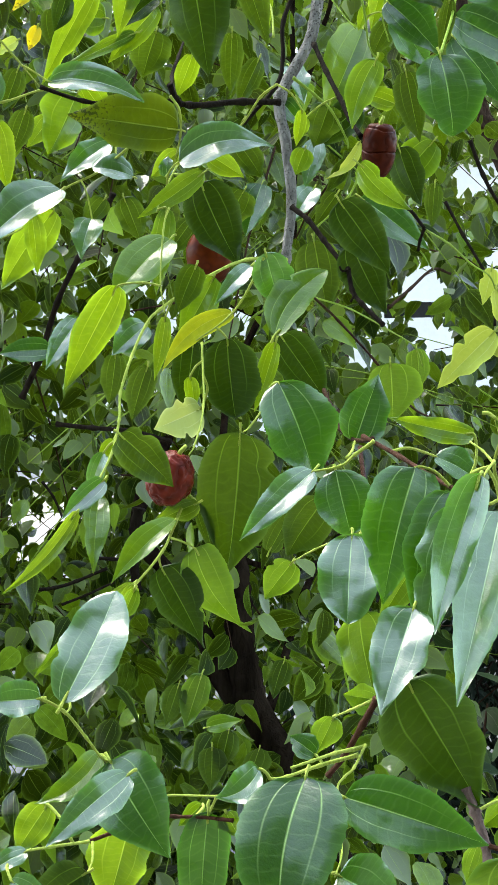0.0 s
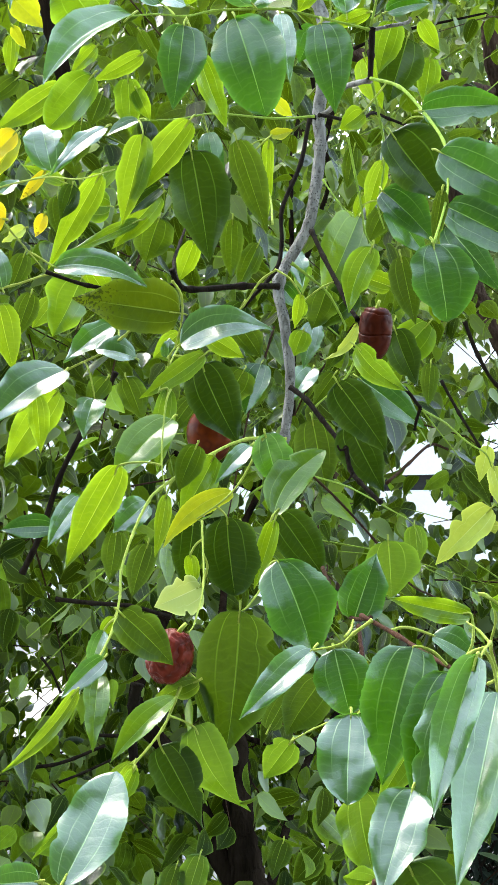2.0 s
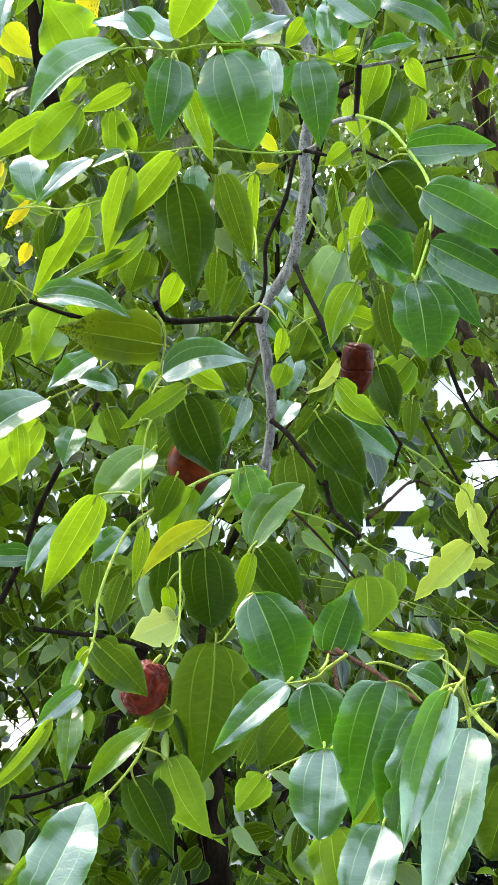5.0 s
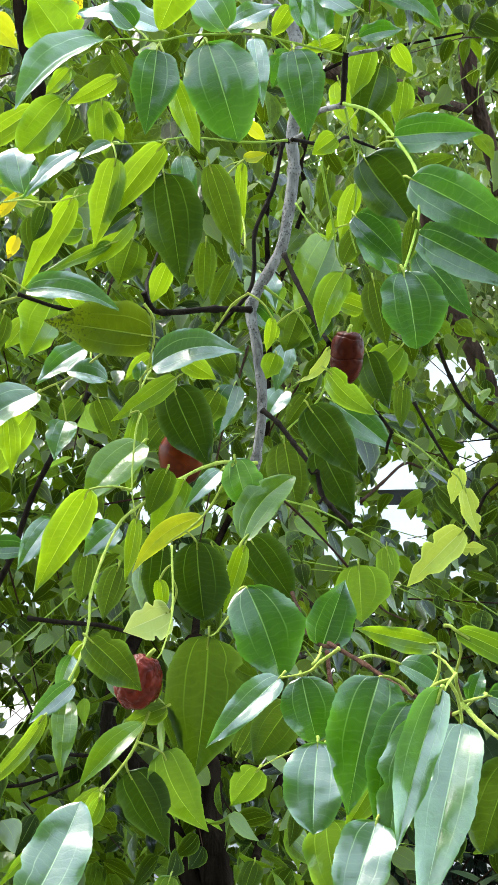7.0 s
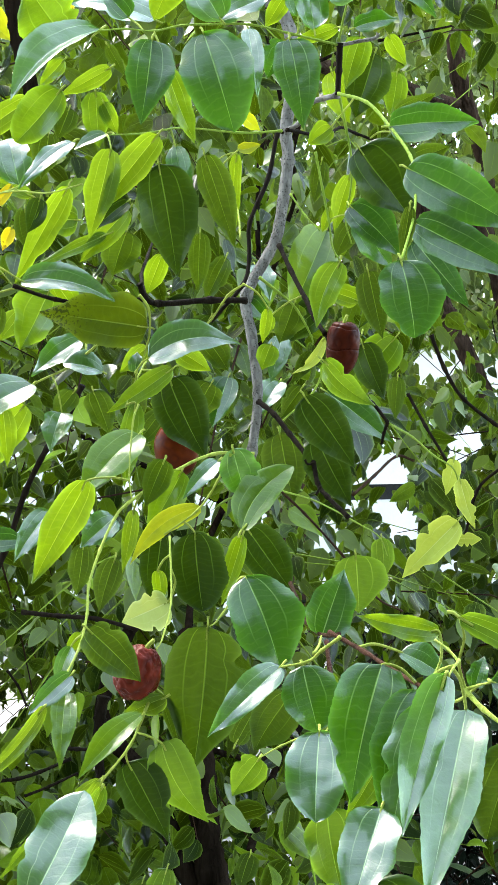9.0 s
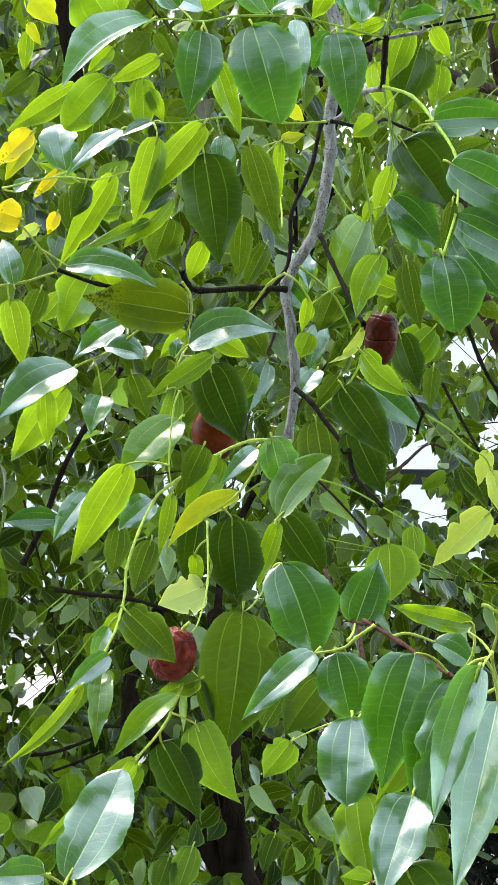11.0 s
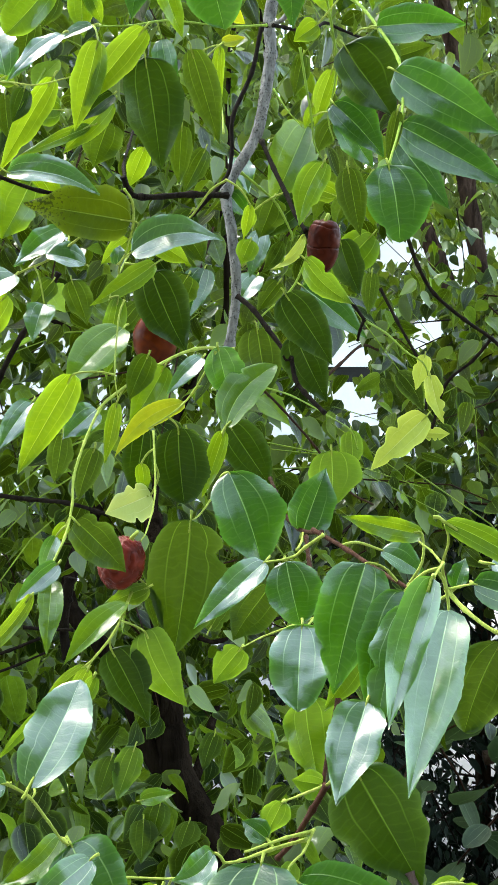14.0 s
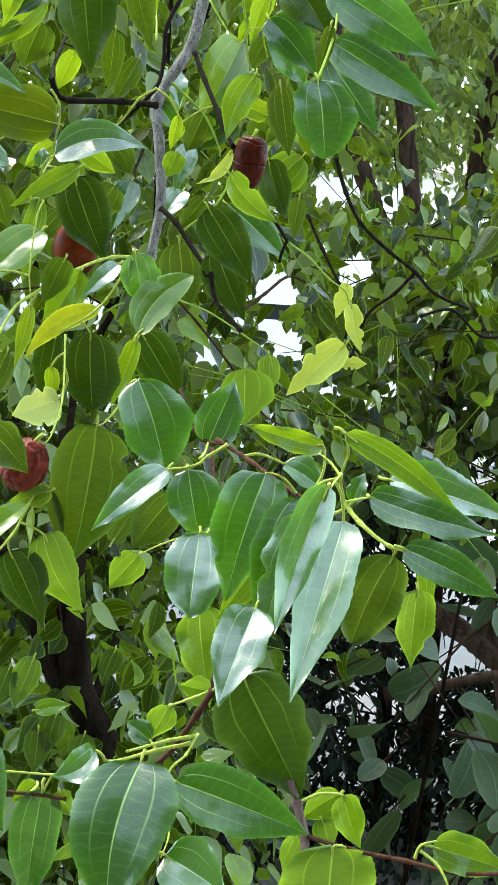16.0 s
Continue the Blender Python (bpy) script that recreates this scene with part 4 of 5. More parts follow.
twig("red", 0.0014, (0.046, 0.599, 1.337), (0.041, 0.604, 1.326), (0.034, 0.612, 1.311), (0.028, 0.617, 1.302))
twig("shoot", 0.0007, (0.041, 0.607, 1.316), (0.030, 0.597, 1.317), (0.021, 0.588, 1.317), (0.013, 0.580, 1.317))
twig("shoot", 0.0007, (0.039, 0.607, 1.313), (0.024, 0.595, 1.313), (0.011, 0.585, 1.312), (0.005, 0.580, 1.313))
twig("shoot", 0.0005, (0.042, 0.607, 1.317), (0.037, 0.598, 1.311), (0.033, 0.593, 1.309), (0.030, 0.588, 1.306), (0.030, 0.575, 1.297), (0.030, 0.564, 1.290), (0.027, 0.555, 1.285))
twig("shoot", 0.0006, (0.045, 0.608, 1.334), (0.037, 0.620, 1.327), (0.031, 0.629, 1.322))
twig("shoot", 0.0005, (0.006, 0.580, 1.309), (-0.013, 0.589, 1.304), (-0.031, 0.597, 1.302), (-0.044, 0.604, 1.299))
twig("shoot", 0.0005, (-0.015, 0.591, 1.303), (-0.017, 0.597, 1.297), (-0.018, 0.601, 1.293))
twig("red", 0.0008, (-0.009, 0.599, 1.291), (-0.022, 0.601, 1.292), (-0.031, 0.602, 1.292), (-0.048, 0.604, 1.293))
twig("twigbrown", 0.0019, (0.079, 0.598, 1.302), (0.082, 0.594, 1.294), (0.085, 0.589, 1.283), (0.085, 0.584, 1.276), (0.085, 0.581, 1.266), (0.084, 0.575, 1.247))
twig("red", 0.0010, (0.085, 0.589, 1.283), (0.101, 0.575, 1.283), (0.120, 0.559, 1.285), (0.135, 0.546, 1.286), (0.150, 0.533, 1.291))
twig("shoot", 0.0006, (0.120, 0.546, 1.291), (0.122, 0.546, 1.296), (0.128, 0.546, 1.298))
twig("shoot", 0.0006, (0.122, 0.546, 1.294), (0.127, 0.542, 1.291), (0.130, 0.538, 1.287), (0.132, 0.534, 1.281))
twig("shoot", 0.0006, (-0.076, 0.568, 1.348), (-0.068, 0.571, 1.342), (-0.061, 0.573, 1.332), (-0.056, 0.575, 1.324), (-0.053, 0.576, 1.322))
twig("shoot", 0.0005, (-0.066, 0.568, 1.347), (-0.065, 0.562, 1.346), (-0.066, 0.558, 1.345))
twig("shoot", 0.0004, (-0.056, 0.576, 1.324), (-0.052, 0.580, 1.318), (-0.047, 0.585, 1.314))
twig("red", 0.0008, (-0.064, 0.602, 1.283), (-0.056, 0.602, 1.286), (-0.048, 0.603, 1.289))
twig("shoot", 0.0006, (-0.064, 0.602, 1.283), (-0.076, 0.583, 1.288), (-0.083, 0.571, 1.291), (-0.088, 0.563, 1.291))
twig("shoot", 0.0005, (-0.063, 0.602, 1.283), (-0.062, 0.591, 1.280), (-0.063, 0.582, 1.278))
twig("shoot", 0.0007, (-0.166, 0.996, 1.605), (-0.145, 1.000, 1.609), (-0.124, 1.005, 1.616), (-0.101, 1.009, 1.619), (-0.074, 1.015, 1.621))
twig("shoot", 0.0006, (-0.131, 0.874, 1.629), (-0.128, 0.932, 1.624), (-0.124, 0.995, 1.617))
twig("shoot", 0.0007, (-0.043, 0.966, 1.606), (-0.038, 0.971, 1.598), (-0.038, 0.978, 1.584), (-0.043, 0.988, 1.567))
twig("shoot", 0.0006, (-0.041, 0.988, 1.567), (-0.049, 0.963, 1.548), (-0.052, 0.949, 1.537))
twig("shoot", 0.0007, (-0.067, 0.997, 1.582), (-0.091, 1.003, 1.565), (-0.115, 1.009, 1.554), (-0.139, 1.015, 1.533), (-0.162, 1.020, 1.524))
twig("shoot", 0.0006, (-0.182, 1.084, 1.842), (-0.147, 1.061, 1.837), (-0.124, 1.043, 1.843), (-0.117, 1.033, 1.850))
twig("shoot", 0.0007, (0.021, 0.995, 1.615), (0.011, 1.005, 1.609), (-0.000, 1.019, 1.595), (-0.008, 1.027, 1.589))
twig("shoot", 0.0006, (0.020, 1.024, 1.648), (0.019, 1.047, 1.670), (0.011, 1.067, 1.689), (-0.000, 1.091, 1.709))
twig("shoot", 0.0006, (-0.152, 0.953, 1.661), (-0.129, 0.936, 1.663), (-0.111, 0.923, 1.663), (-0.092, 0.909, 1.659), (-0.071, 0.893, 1.661))
twig("dark", 0.0027, (-0.194, 1.357, 1.403), (-0.176, 1.345, 1.437), (-0.158, 1.330, 1.483), (-0.138, 1.317, 1.519), (-0.123, 1.310, 1.538), (-0.106, 1.298, 1.570))
twig("dark", 0.0023, (-0.184, 1.509, 1.367), (-0.148, 1.494, 1.364), (-0.111, 1.477, 1.362), (-0.073, 1.460, 1.353))
twig("dark", 0.0019, (-0.216, 1.517, 1.206), (-0.192, 1.517, 1.208), (-0.171, 1.517, 1.214), (-0.141, 1.516, 1.226))
twig("dark", 0.0019, (-0.157, 1.516, 1.237), (-0.135, 1.516, 1.235), (-0.108, 1.516, 1.234))
twig("dark", 0.0014, (-0.186, 1.518, 1.191), (-0.162, 1.518, 1.200), (-0.135, 1.517, 1.212))
twig("dark", 0.0014, (-0.200, 1.512, 1.312), (-0.190, 1.513, 1.297), (-0.182, 1.514, 1.277))
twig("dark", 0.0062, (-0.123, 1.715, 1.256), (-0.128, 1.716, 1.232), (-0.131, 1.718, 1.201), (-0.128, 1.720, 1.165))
twig("dark", 0.0024, (-0.090, 1.328, 1.955), (-0.079, 1.300, 1.912), (-0.071, 1.282, 1.885))
twig("dark", 0.0014, (0.168, 1.356, 1.561), (0.182, 1.352, 1.533), (0.198, 1.347, 1.504), (0.207, 1.345, 1.486), (0.207, 1.342, 1.456))
twig("dark", 0.0017, (0.184, 1.319, 1.608), (0.195, 1.322, 1.580), (0.210, 1.324, 1.555), (0.237, 1.327, 1.533), (0.261, 1.329, 1.517), (0.280, 1.331, 1.500), (0.311, 1.334, 1.489))
twig("dark", 0.0016, (0.263, 1.342, 1.517), (0.249, 1.352, 1.498), (0.228, 1.365, 1.477), (0.218, 1.379, 1.435))
twig("dark", 0.0014, (0.270, 1.338, 1.480), (0.300, 1.348, 1.487), (0.329, 1.359, 1.466), (0.357, 1.368, 1.467))
twig("brown", 0.0022, (0.176, 1.992, 1.464), (0.211, 2.068, 1.487), (0.249, 2.143, 1.512), (0.278, 2.188, 1.506))

fruit((-0.0400, 0.7964, 1.3985), 0.0122, 0.0145, 20, "redL")
fruit((0.0818, 0.9876, 1.5724), 0.0103, 0.0171, 0, "redR")
fruit((-0.0252, 1.0808, 1.5135), 0.0151, 0.0194, -15, "orange")

leaf((-0.0829, 0.9081, 1.7507), (-0.1028, 0.9007, 1.7786), 0.0349, -3, -7, -0.01, -0.06, "N", "broad")
leaf((-0.0550, 0.8291, 1.7301), (-0.0998, 0.8081, 1.6883), 0.0265, 33, 11, 0.08, 0.07, "P", fold=0.55)
leaf((-0.0781, 0.8505, 1.7042), (-0.1035, 0.8574, 1.6775), 0.0240, -1, 7, -0.01, -0.04, "N", "oval")
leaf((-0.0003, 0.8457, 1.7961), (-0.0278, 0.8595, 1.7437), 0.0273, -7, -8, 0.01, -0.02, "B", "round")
leaf((-0.0974, 1.0822, 1.8684), (-0.0910, 1.0899, 1.8140), 0.0197, 0, -1, 0.02, -0.03, "Y")
leaf((-0.1132, 1.0820, 1.8724), (-0.1141, 1.0912, 1.8353), 0.0158, 10, -6, -0.01, -0.04, "W")
leaf((-0.0300, 0.9571, 1.7713), (-0.0818, 0.9637, 1.7846), 0.0315, 40, 3, 0.00, 0.08, "P")
leaf((-0.0444, 0.9176, 1.7618), (-0.0594, 0.9209, 1.7788), 0.0160, 32, -6, -0.01, 0.05, "K")
leaf((-0.0294, 0.8689, 1.7351), (-0.0361, 0.8590, 1.6867), 0.0259, 20, -4, -0.01, 0.04, "K")
leaf((-0.0012, 0.8588, 1.7356), (0.0141, 0.8474, 1.6795), 0.0394, 27, 12, -0.01, 0.11, "K", "oval")
leaf((-0.0228, 0.9092, 1.7293), (-0.0070, 0.9221, 1.6886), 0.0155, 8, -13, 0.01, -0.03, "N")
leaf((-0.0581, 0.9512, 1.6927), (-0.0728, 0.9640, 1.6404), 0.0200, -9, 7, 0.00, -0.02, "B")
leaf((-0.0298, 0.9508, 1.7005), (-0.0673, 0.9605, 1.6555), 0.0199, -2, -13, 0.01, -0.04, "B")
leaf((-0.0496, 0.9727, 1.6645), (-0.0711, 0.9689, 1.6462), 0.0133, 2, 13, 0.01, 0.05, "D")
leaf((-0.0753, 0.8916, 1.6846), (-0.1049, 0.8759, 1.6551), 0.0135, 29, 10, -0.02, 0.10, "P")
leaf((-0.1123, 0.9424, 1.6697), (-0.1203, 0.9590, 1.7014), 0.0239, 31, 0, -0.00, 0.11, "P", "oval")
leaf((-0.1257, 0.8916, 1.6833), (-0.1468, 0.8947, 1.6634), 0.0140, 0, 8, 0.01, -0.04, "Y")
leaf((-0.1225, 0.9920, 1.6793), (-0.1400, 0.9948, 1.6610), 0.0073, 0, 0, -0.02, -0.02, "Y")
leaf((-0.1255, 0.8445, 1.6265), (-0.1413, 0.8438, 1.6310), 0.0184, 0, -10, 0.02, -0.03, "Y")
leaf((-0.1050, 0.9398, 1.7205), (-0.1483, 0.9452, 1.6943), 0.0163, -11, 3, 0.00, -0.06, "B")
leaf((-0.1549, 1.1328, 1.8588), (-0.1601, 1.1109, 1.8149), 0.0129, 34, 3, 0.02, 0.09, "P")
leaf((-0.1276, 1.0828, 1.8570), (-0.1466, 1.0907, 1.8273), 0.0135, -5, 11, -0.02, -0.06, "B")
leaf((-0.1237, 1.0329, 1.8540), (-0.1234, 1.0458, 1.8139), 0.0075, -14, -3, 0.00, -0.02, "M")
leaf((-0.1689, 1.1835, 1.8465), (-0.1468, 1.1892, 1.8241), 0.0215, 10, 8, -0.01, -0.02, "W")
leaf((-0.1694, 1.1850, 1.8185), (-0.1731, 1.1943, 1.7893), 0.0121, 1, -3, 0.01, -0.03, "B")
leaf((-0.1664, 1.1866, 1.7862), (-0.1899, 1.1918, 1.7699), 0.0155, -14, -4, -0.00, -0.05, "M")
leaf((-0.0614, 0.9875, 1.7654), (-0.0502, 0.9934, 1.7469), 0.0079, -14, 2, 0.02, -0.06, "M")
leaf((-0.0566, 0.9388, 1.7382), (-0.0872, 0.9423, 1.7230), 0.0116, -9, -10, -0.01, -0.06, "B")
leaf((-0.0728, 1.0384, 1.7484), (-0.0715, 1.0472, 1.7123), 0.0188, 2, -11, 0.00, -0.04, "N")
leaf((-0.0619, 0.9706, 1.7056), (-0.0821, 0.9685, 1.6956), 0.0105, 32, 12, -0.02, 0.06, "K")
leaf((-0.0901, 1.0390, 1.7380), (-0.0989, 1.0451, 1.7187), 0.0171, -14, 10, -0.00, -0.02, "M")
leaf((-0.0675, 1.0388, 1.7410), (-0.0591, 1.0440, 1.7211), 0.0116, -11, 9, -0.00, -0.04, "B")
leaf((-0.0884, 0.9879, 1.7564), (-0.1049, 0.9922, 1.7404), 0.0111, -3, 8, 0.00, -0.02, "B")
leaf((0.0850, 0.9351, 1.8100), (0.0448, 0.9375, 1.8150), 0.0377, 32, -2, 0.01, 0.11, "P")
leaf((0.0865, 0.9170, 1.7718), (0.0579, 0.9282, 1.7947), 0.0300, 29, -12, -0.00, 0.05, "P", fold=0.20)
leaf((0.0633, 0.9180, 1.7533), (0.0597, 0.9375, 1.7915), 0.0193, 40, 5, -0.01, 0.06, "P", fold=0.30)
leaf((0.0925, 0.9361, 1.7896), (0.1366, 0.9310, 1.7639), 0.0219, 27, 11, -0.10, 0.11, "K")
leaf((0.0900, 0.9574, 1.7652), (0.1177, 0.9594, 1.7709), 0.0139, 30, 11, -0.02, 0.06, "K")
leaf((0.1051, 1.0663, 1.7905), (0.0949, 1.0752, 1.7565), 0.0202, 0, 0, 0.02, -0.05, "N")
leaf((0.1165, 1.0866, 1.7840), (0.1034, 1.0999, 1.7423), 0.0331, 2, 13, 0.01, -0.05, "D")
leaf((0.1375, 1.1847, 1.8236), (0.1519, 1.1905, 1.8015), 0.0129, -10, 5, 0.01, -0.05, "B")
leaf((0.1439, 1.1862, 1.7956), (0.1385, 1.1964, 1.7635), 0.0182, 10, 13, -0.02, -0.04, "N")
leaf((0.1061, 0.9210, 1.6970), (0.1588, 0.9215, 1.6993), 0.0253, 8, -7, -0.01, 0.03, "K")
leaf((0.1198, 1.0097, 1.7239), (0.1464, 1.0057, 1.7363), 0.0128, -14, 8, -0.00, -0.02, "M")
leaf((0.0460, 0.8689, 1.7344), (0.0520, 0.8583, 1.6825), 0.0252, 22, 8, -0.02, 0.05, "K")
leaf((0.0492, 0.9874, 1.7661), (0.0375, 0.9825, 1.7416), 0.0181, 25, -7, 0.01, 0.04, "K")
leaf((0.0266, 0.9870, 1.7743), (0.0311, 0.9611, 1.7240), 0.0132, 31, -9, 0.01, 0.05, "P")
leaf((0.0082, 0.9374, 1.7657), (0.0417, 0.9454, 1.7820), 0.0175, 38, 8, 0.02, 0.08, "P")
leaf((0.0090, 0.9176, 1.7601), (-0.0133, 0.9349, 1.7954), 0.0270, 38, -12, 0.00, 0.11, "P")
leaf((0.0524, 1.0353, 1.8088), (0.0394, 1.0404, 1.7892), 0.0129, -5, -5, 0.01, -0.06, "B")
leaf((0.0760, 0.9704, 1.7081), (0.0614, 0.9731, 1.6979), 0.0143, -10, 13, 0.00, -0.02, "B")
leaf((0.0830, 0.9870, 1.7743), (0.0536, 0.9892, 1.7659), 0.0093, -10, 0, -0.01, -0.05, "B")
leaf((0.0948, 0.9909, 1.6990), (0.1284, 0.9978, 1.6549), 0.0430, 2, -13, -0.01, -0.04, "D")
leaf((0.1257, 1.0697, 1.7254), (0.1361, 1.0771, 1.7018), 0.0140, -14, 10, -0.00, -0.04, "M")
leaf((0.1373, 1.0707, 1.7064), (0.1653, 1.0678, 1.7156), 0.0165, -14, 3, 0.02, -0.04, "M")
leaf((0.1077, 0.8571, 1.6605), (0.1654, 0.8364, 1.6228), 0.0306, 3, 8, -0.01, 0.03, "K")
leaf((0.1093, 0.8436, 1.6287), (0.1662, 0.8244, 1.5949), 0.0248, 6, 2, 0.01, 0.03, "K")
leaf((0.1235, 0.9539, 1.6347), (0.1528, 0.9347, 1.5921), 0.0222, 8, 13, -0.00, 0.03, "K")
leaf((0.0948, 0.7858, 1.6011), (0.0997, 0.7774, 1.5615), 0.0330, 24, -2, -0.01, 0.06, "K", "oval", fold=0.15)
leaf((0.1048, 0.8244, 1.6343), (0.0997, 0.8293, 1.6064), 0.0083, -14, 0, -0.01, -0.04, "M")
leaf((0.0905, 1.0127, 1.6664), (0.1224, 1.0054, 1.6316), 0.0276, 2, -10, -0.01, 0.03, "K")
leaf((0.0838, 1.1299, 1.6680), (0.0550, 1.1052, 1.6045), 0.0334, -1, 0, 0.00, 0.08, "N", fold=0.50)
leaf((0.0760, 0.9267, 1.6192), (0.0623, 0.9368, 1.5816), 0.0187, 8, 13, 0.08, -0.04, "N")
leaf((0.1094, 1.0944, 1.6349), (0.1202, 1.1087, 1.5885), 0.0213, -14, 3, 0.00, -0.05, "M")
leaf((0.1318, 1.1444, 1.6361), (0.1078, 1.1557, 1.5998), 0.0166, -14, 2, -0.01, -0.05, "M")
leaf((0.0796, 1.0426, 1.6694), (0.0745, 1.0465, 1.6541), 0.0076, -9, 7, -0.01, -0.05, "B")
leaf((0.0570, 1.0756, 1.6115), (0.0465, 1.0841, 1.5842), 0.0246, -14, -7, -0.01, -0.02, "M")
leaf((0.0359, 0.9961, 1.5997), (0.0321, 1.0017, 1.5781), 0.0082, -10, -13, -0.02, -0.03, "B")
leaf((0.0494, 1.0968, 1.5907), (0.0399, 1.0774, 1.5572), 0.0166, 31, -6, 0.00, 0.06, "P")
leaf((0.0752, 1.0470, 1.5845), (0.0526, 1.0494, 1.5613), 0.0075, 5, 7, -0.12, -0.05, "V")
leaf((0.0667, 0.9480, 1.5628), (0.0984, 0.9568, 1.5357), 0.0164, 6, 11, 0.08, -0.05, "N")
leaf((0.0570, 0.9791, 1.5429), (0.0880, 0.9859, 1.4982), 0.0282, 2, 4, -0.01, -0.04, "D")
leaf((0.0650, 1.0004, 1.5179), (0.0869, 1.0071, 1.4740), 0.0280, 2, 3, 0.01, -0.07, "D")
leaf((0.0822, 1.1487, 1.5544), (0.1293, 1.1403, 1.5155), 0.0299, 29, -8, 0.02, 0.04, "K")
leaf((0.1468, 1.2481, 1.5695), (0.1451, 1.2585, 1.5352), 0.0144, -14, 11, 0.01, -0.05, "M")
leaf((0.0462, 1.1003, 1.5236), (0.0555, 1.1154, 1.4736), 0.0313, -14, -9, -0.01, -0.06, "M")
leaf((0.0134, 0.8028, 1.4681), (0.0406, 0.8143, 1.5001), 0.0224, 31, -9, -0.14, -0.04, "N", "oval")
leaf((0.0100, 0.8206, 1.5094), (0.0162, 0.8243, 1.4852), 0.0212, 37, 9, 0.01, -0.03, "P", "oval")
leaf((0.0177, 0.8830, 1.4659), (0.0435, 0.8887, 1.4280), 0.0253, 2, 2, 0.00, -0.05, "D")
leaf((0.0151, 0.8631, 1.4630), (0.0028, 0.8727, 1.4247), 0.0106, 2, 12, -0.00, -0.04, "B")
leaf((0.0144, 0.7839, 1.4459), (0.0303, 0.7738, 1.4015), 0.0353, 27, -4, -0.01, 0.09, "K", "oval")
leaf((0.0496, 0.7553, 1.4187), (0.0618, 0.7622, 1.4499), 0.0227, 26, 8, -0.01, 0.04, "K")
leaf((0.0843, 0.9541, 1.4461), (0.0864, 0.9649, 1.4099), 0.0321, 7, -1, -0.01, -0.02, "N")
leaf((0.1373, 1.3049, 1.4403), (0.1405, 1.3154, 1.4052), 0.0197, -1, 9, -0.01, -0.04, "N")
leaf((0.1943, 1.2619, 1.4540), (0.1490, 1.2636, 1.4095), 0.0276, 5, 9, 0.01, -0.05, "V")
leaf((0.1923, 1.2615, 1.5036), (0.1853, 1.2645, 1.4746), 0.0145, 5, 10, -0.01, -0.05, "V")
leaf((0.1940, 1.2450, 1.4875), (0.2047, 1.2420, 1.4485), 0.0168, 5, -13, 0.01, -0.04, "V")
leaf((0.1921, 1.2607, 1.4403), (0.2128, 1.2586, 1.4394), 0.0120, 5, 8, 0.01, -0.03, "V")
leaf((0.0871, 0.6243, 1.4333), (0.0540, 0.6232, 1.4411), 0.0100, 2, 12, -0.01, -0.03, "B")
leaf((0.0369, 0.6955, 1.4126), (0.0429, 0.6891, 1.3850), 0.0255, 30, -2, 0.02, 0.08, "K", "oval")
leaf((0.0419, 0.6668, 1.3886), (0.0381, 0.6433, 1.3559), 0.0260, 33, 2, 0.01, 0.03, "P", "oval")
leaf((0.0275, 0.6955, 1.4126), (-0.0051, 0.6770, 1.3854), 0.0148, 38, 0, -0.01, 0.05, "P")
leaf((-0.0045, 0.7952, 1.4212), (-0.0133, 0.8172, 1.3458), 0.0422, -14, 7, -0.01, -0.03, "M")
leaf((-0.0285, 0.7879, 1.3646), (-0.0061, 0.8002, 1.3223), 0.0229, -7, -8, 0.08, -0.05, "N", "broad")
leaf((-0.0619, 0.7651, 1.4238), (-0.0372, 0.7728, 1.3970), 0.0213, 2, -8, -0.02, -0.03, "M", "broad", fold=0.30)
leaf((-0.0749, 0.7863, 1.3906), (-0.0761, 0.7621, 1.3575), 0.0132, 31, -1, -0.00, 0.09, "N", fold=0.40)
leaf((-0.0830, 0.7669, 1.3874), (-0.1230, 0.7772, 1.3454), 0.0079, 2, -1, -0.06, -0.02, "B")
leaf((-0.0720, 0.7864, 1.3995), (-0.0924, 0.7765, 1.3816), 0.0118, 31, -11, 0.01, 0.03, "P")
leaf((-0.0365, 0.7776, 1.3808), (-0.0678, 0.7609, 1.3524), 0.0136, 34, 6, -0.01, 0.10, "N", "lance", fold=0.60)
leaf((-0.0262, 0.7970, 1.3858), (-0.0506, 0.8007, 1.3746), 0.0119, -11, -3, -0.00, -0.06, "B")
leaf((-0.0276, 0.8071, 1.3852), (-0.0200, 0.8169, 1.3516), 0.0084, -14, 11, -0.02, -0.06, "M")
leaf((-0.0453, 0.7901, 1.3550), (-0.0249, 0.7900, 1.3136), 0.0242, 2, -1, -0.01, -0.05, "D", "tail")
leaf((-0.0567, 0.7597, 1.3529), (-0.0767, 0.7613, 1.3369), 0.0074, -7, -3, -0.01, -0.04, "B")
leaf((-0.0671, 0.5585, 1.3489), (-0.0497, 0.5863, 1.3827), 0.0238, 51, 0, 0.02, 0.00, "P", "oval", fold=0.25)
leaf((-0.0642, 0.6104, 1.3671), (-0.0848, 0.6104, 1.3445), 0.0046, 9, -12, 0.00, -0.06, "N")
leaf((-0.0463, 0.6312, 1.3748), (-0.0527, 0.6313, 1.3604), 0.0069, 5, -13, 0.00, -0.02, "N")
leaf((-0.0761, 0.5683, 1.3478), (-0.0969, 0.5672, 1.3470), 0.0137, 41, -11, -0.01, 0.05, "P")
leaf((-0.0576, 0.5858, 1.3216), (-0.0805, 0.5725, 1.3078), 0.0121, 20, 13, -0.15, 0.07, "N")
leaf((-0.0528, 0.5759, 1.3222), (-0.0312, 0.5588, 1.2918), 0.0285, 33, 12, 0.01, 0.11, "K")
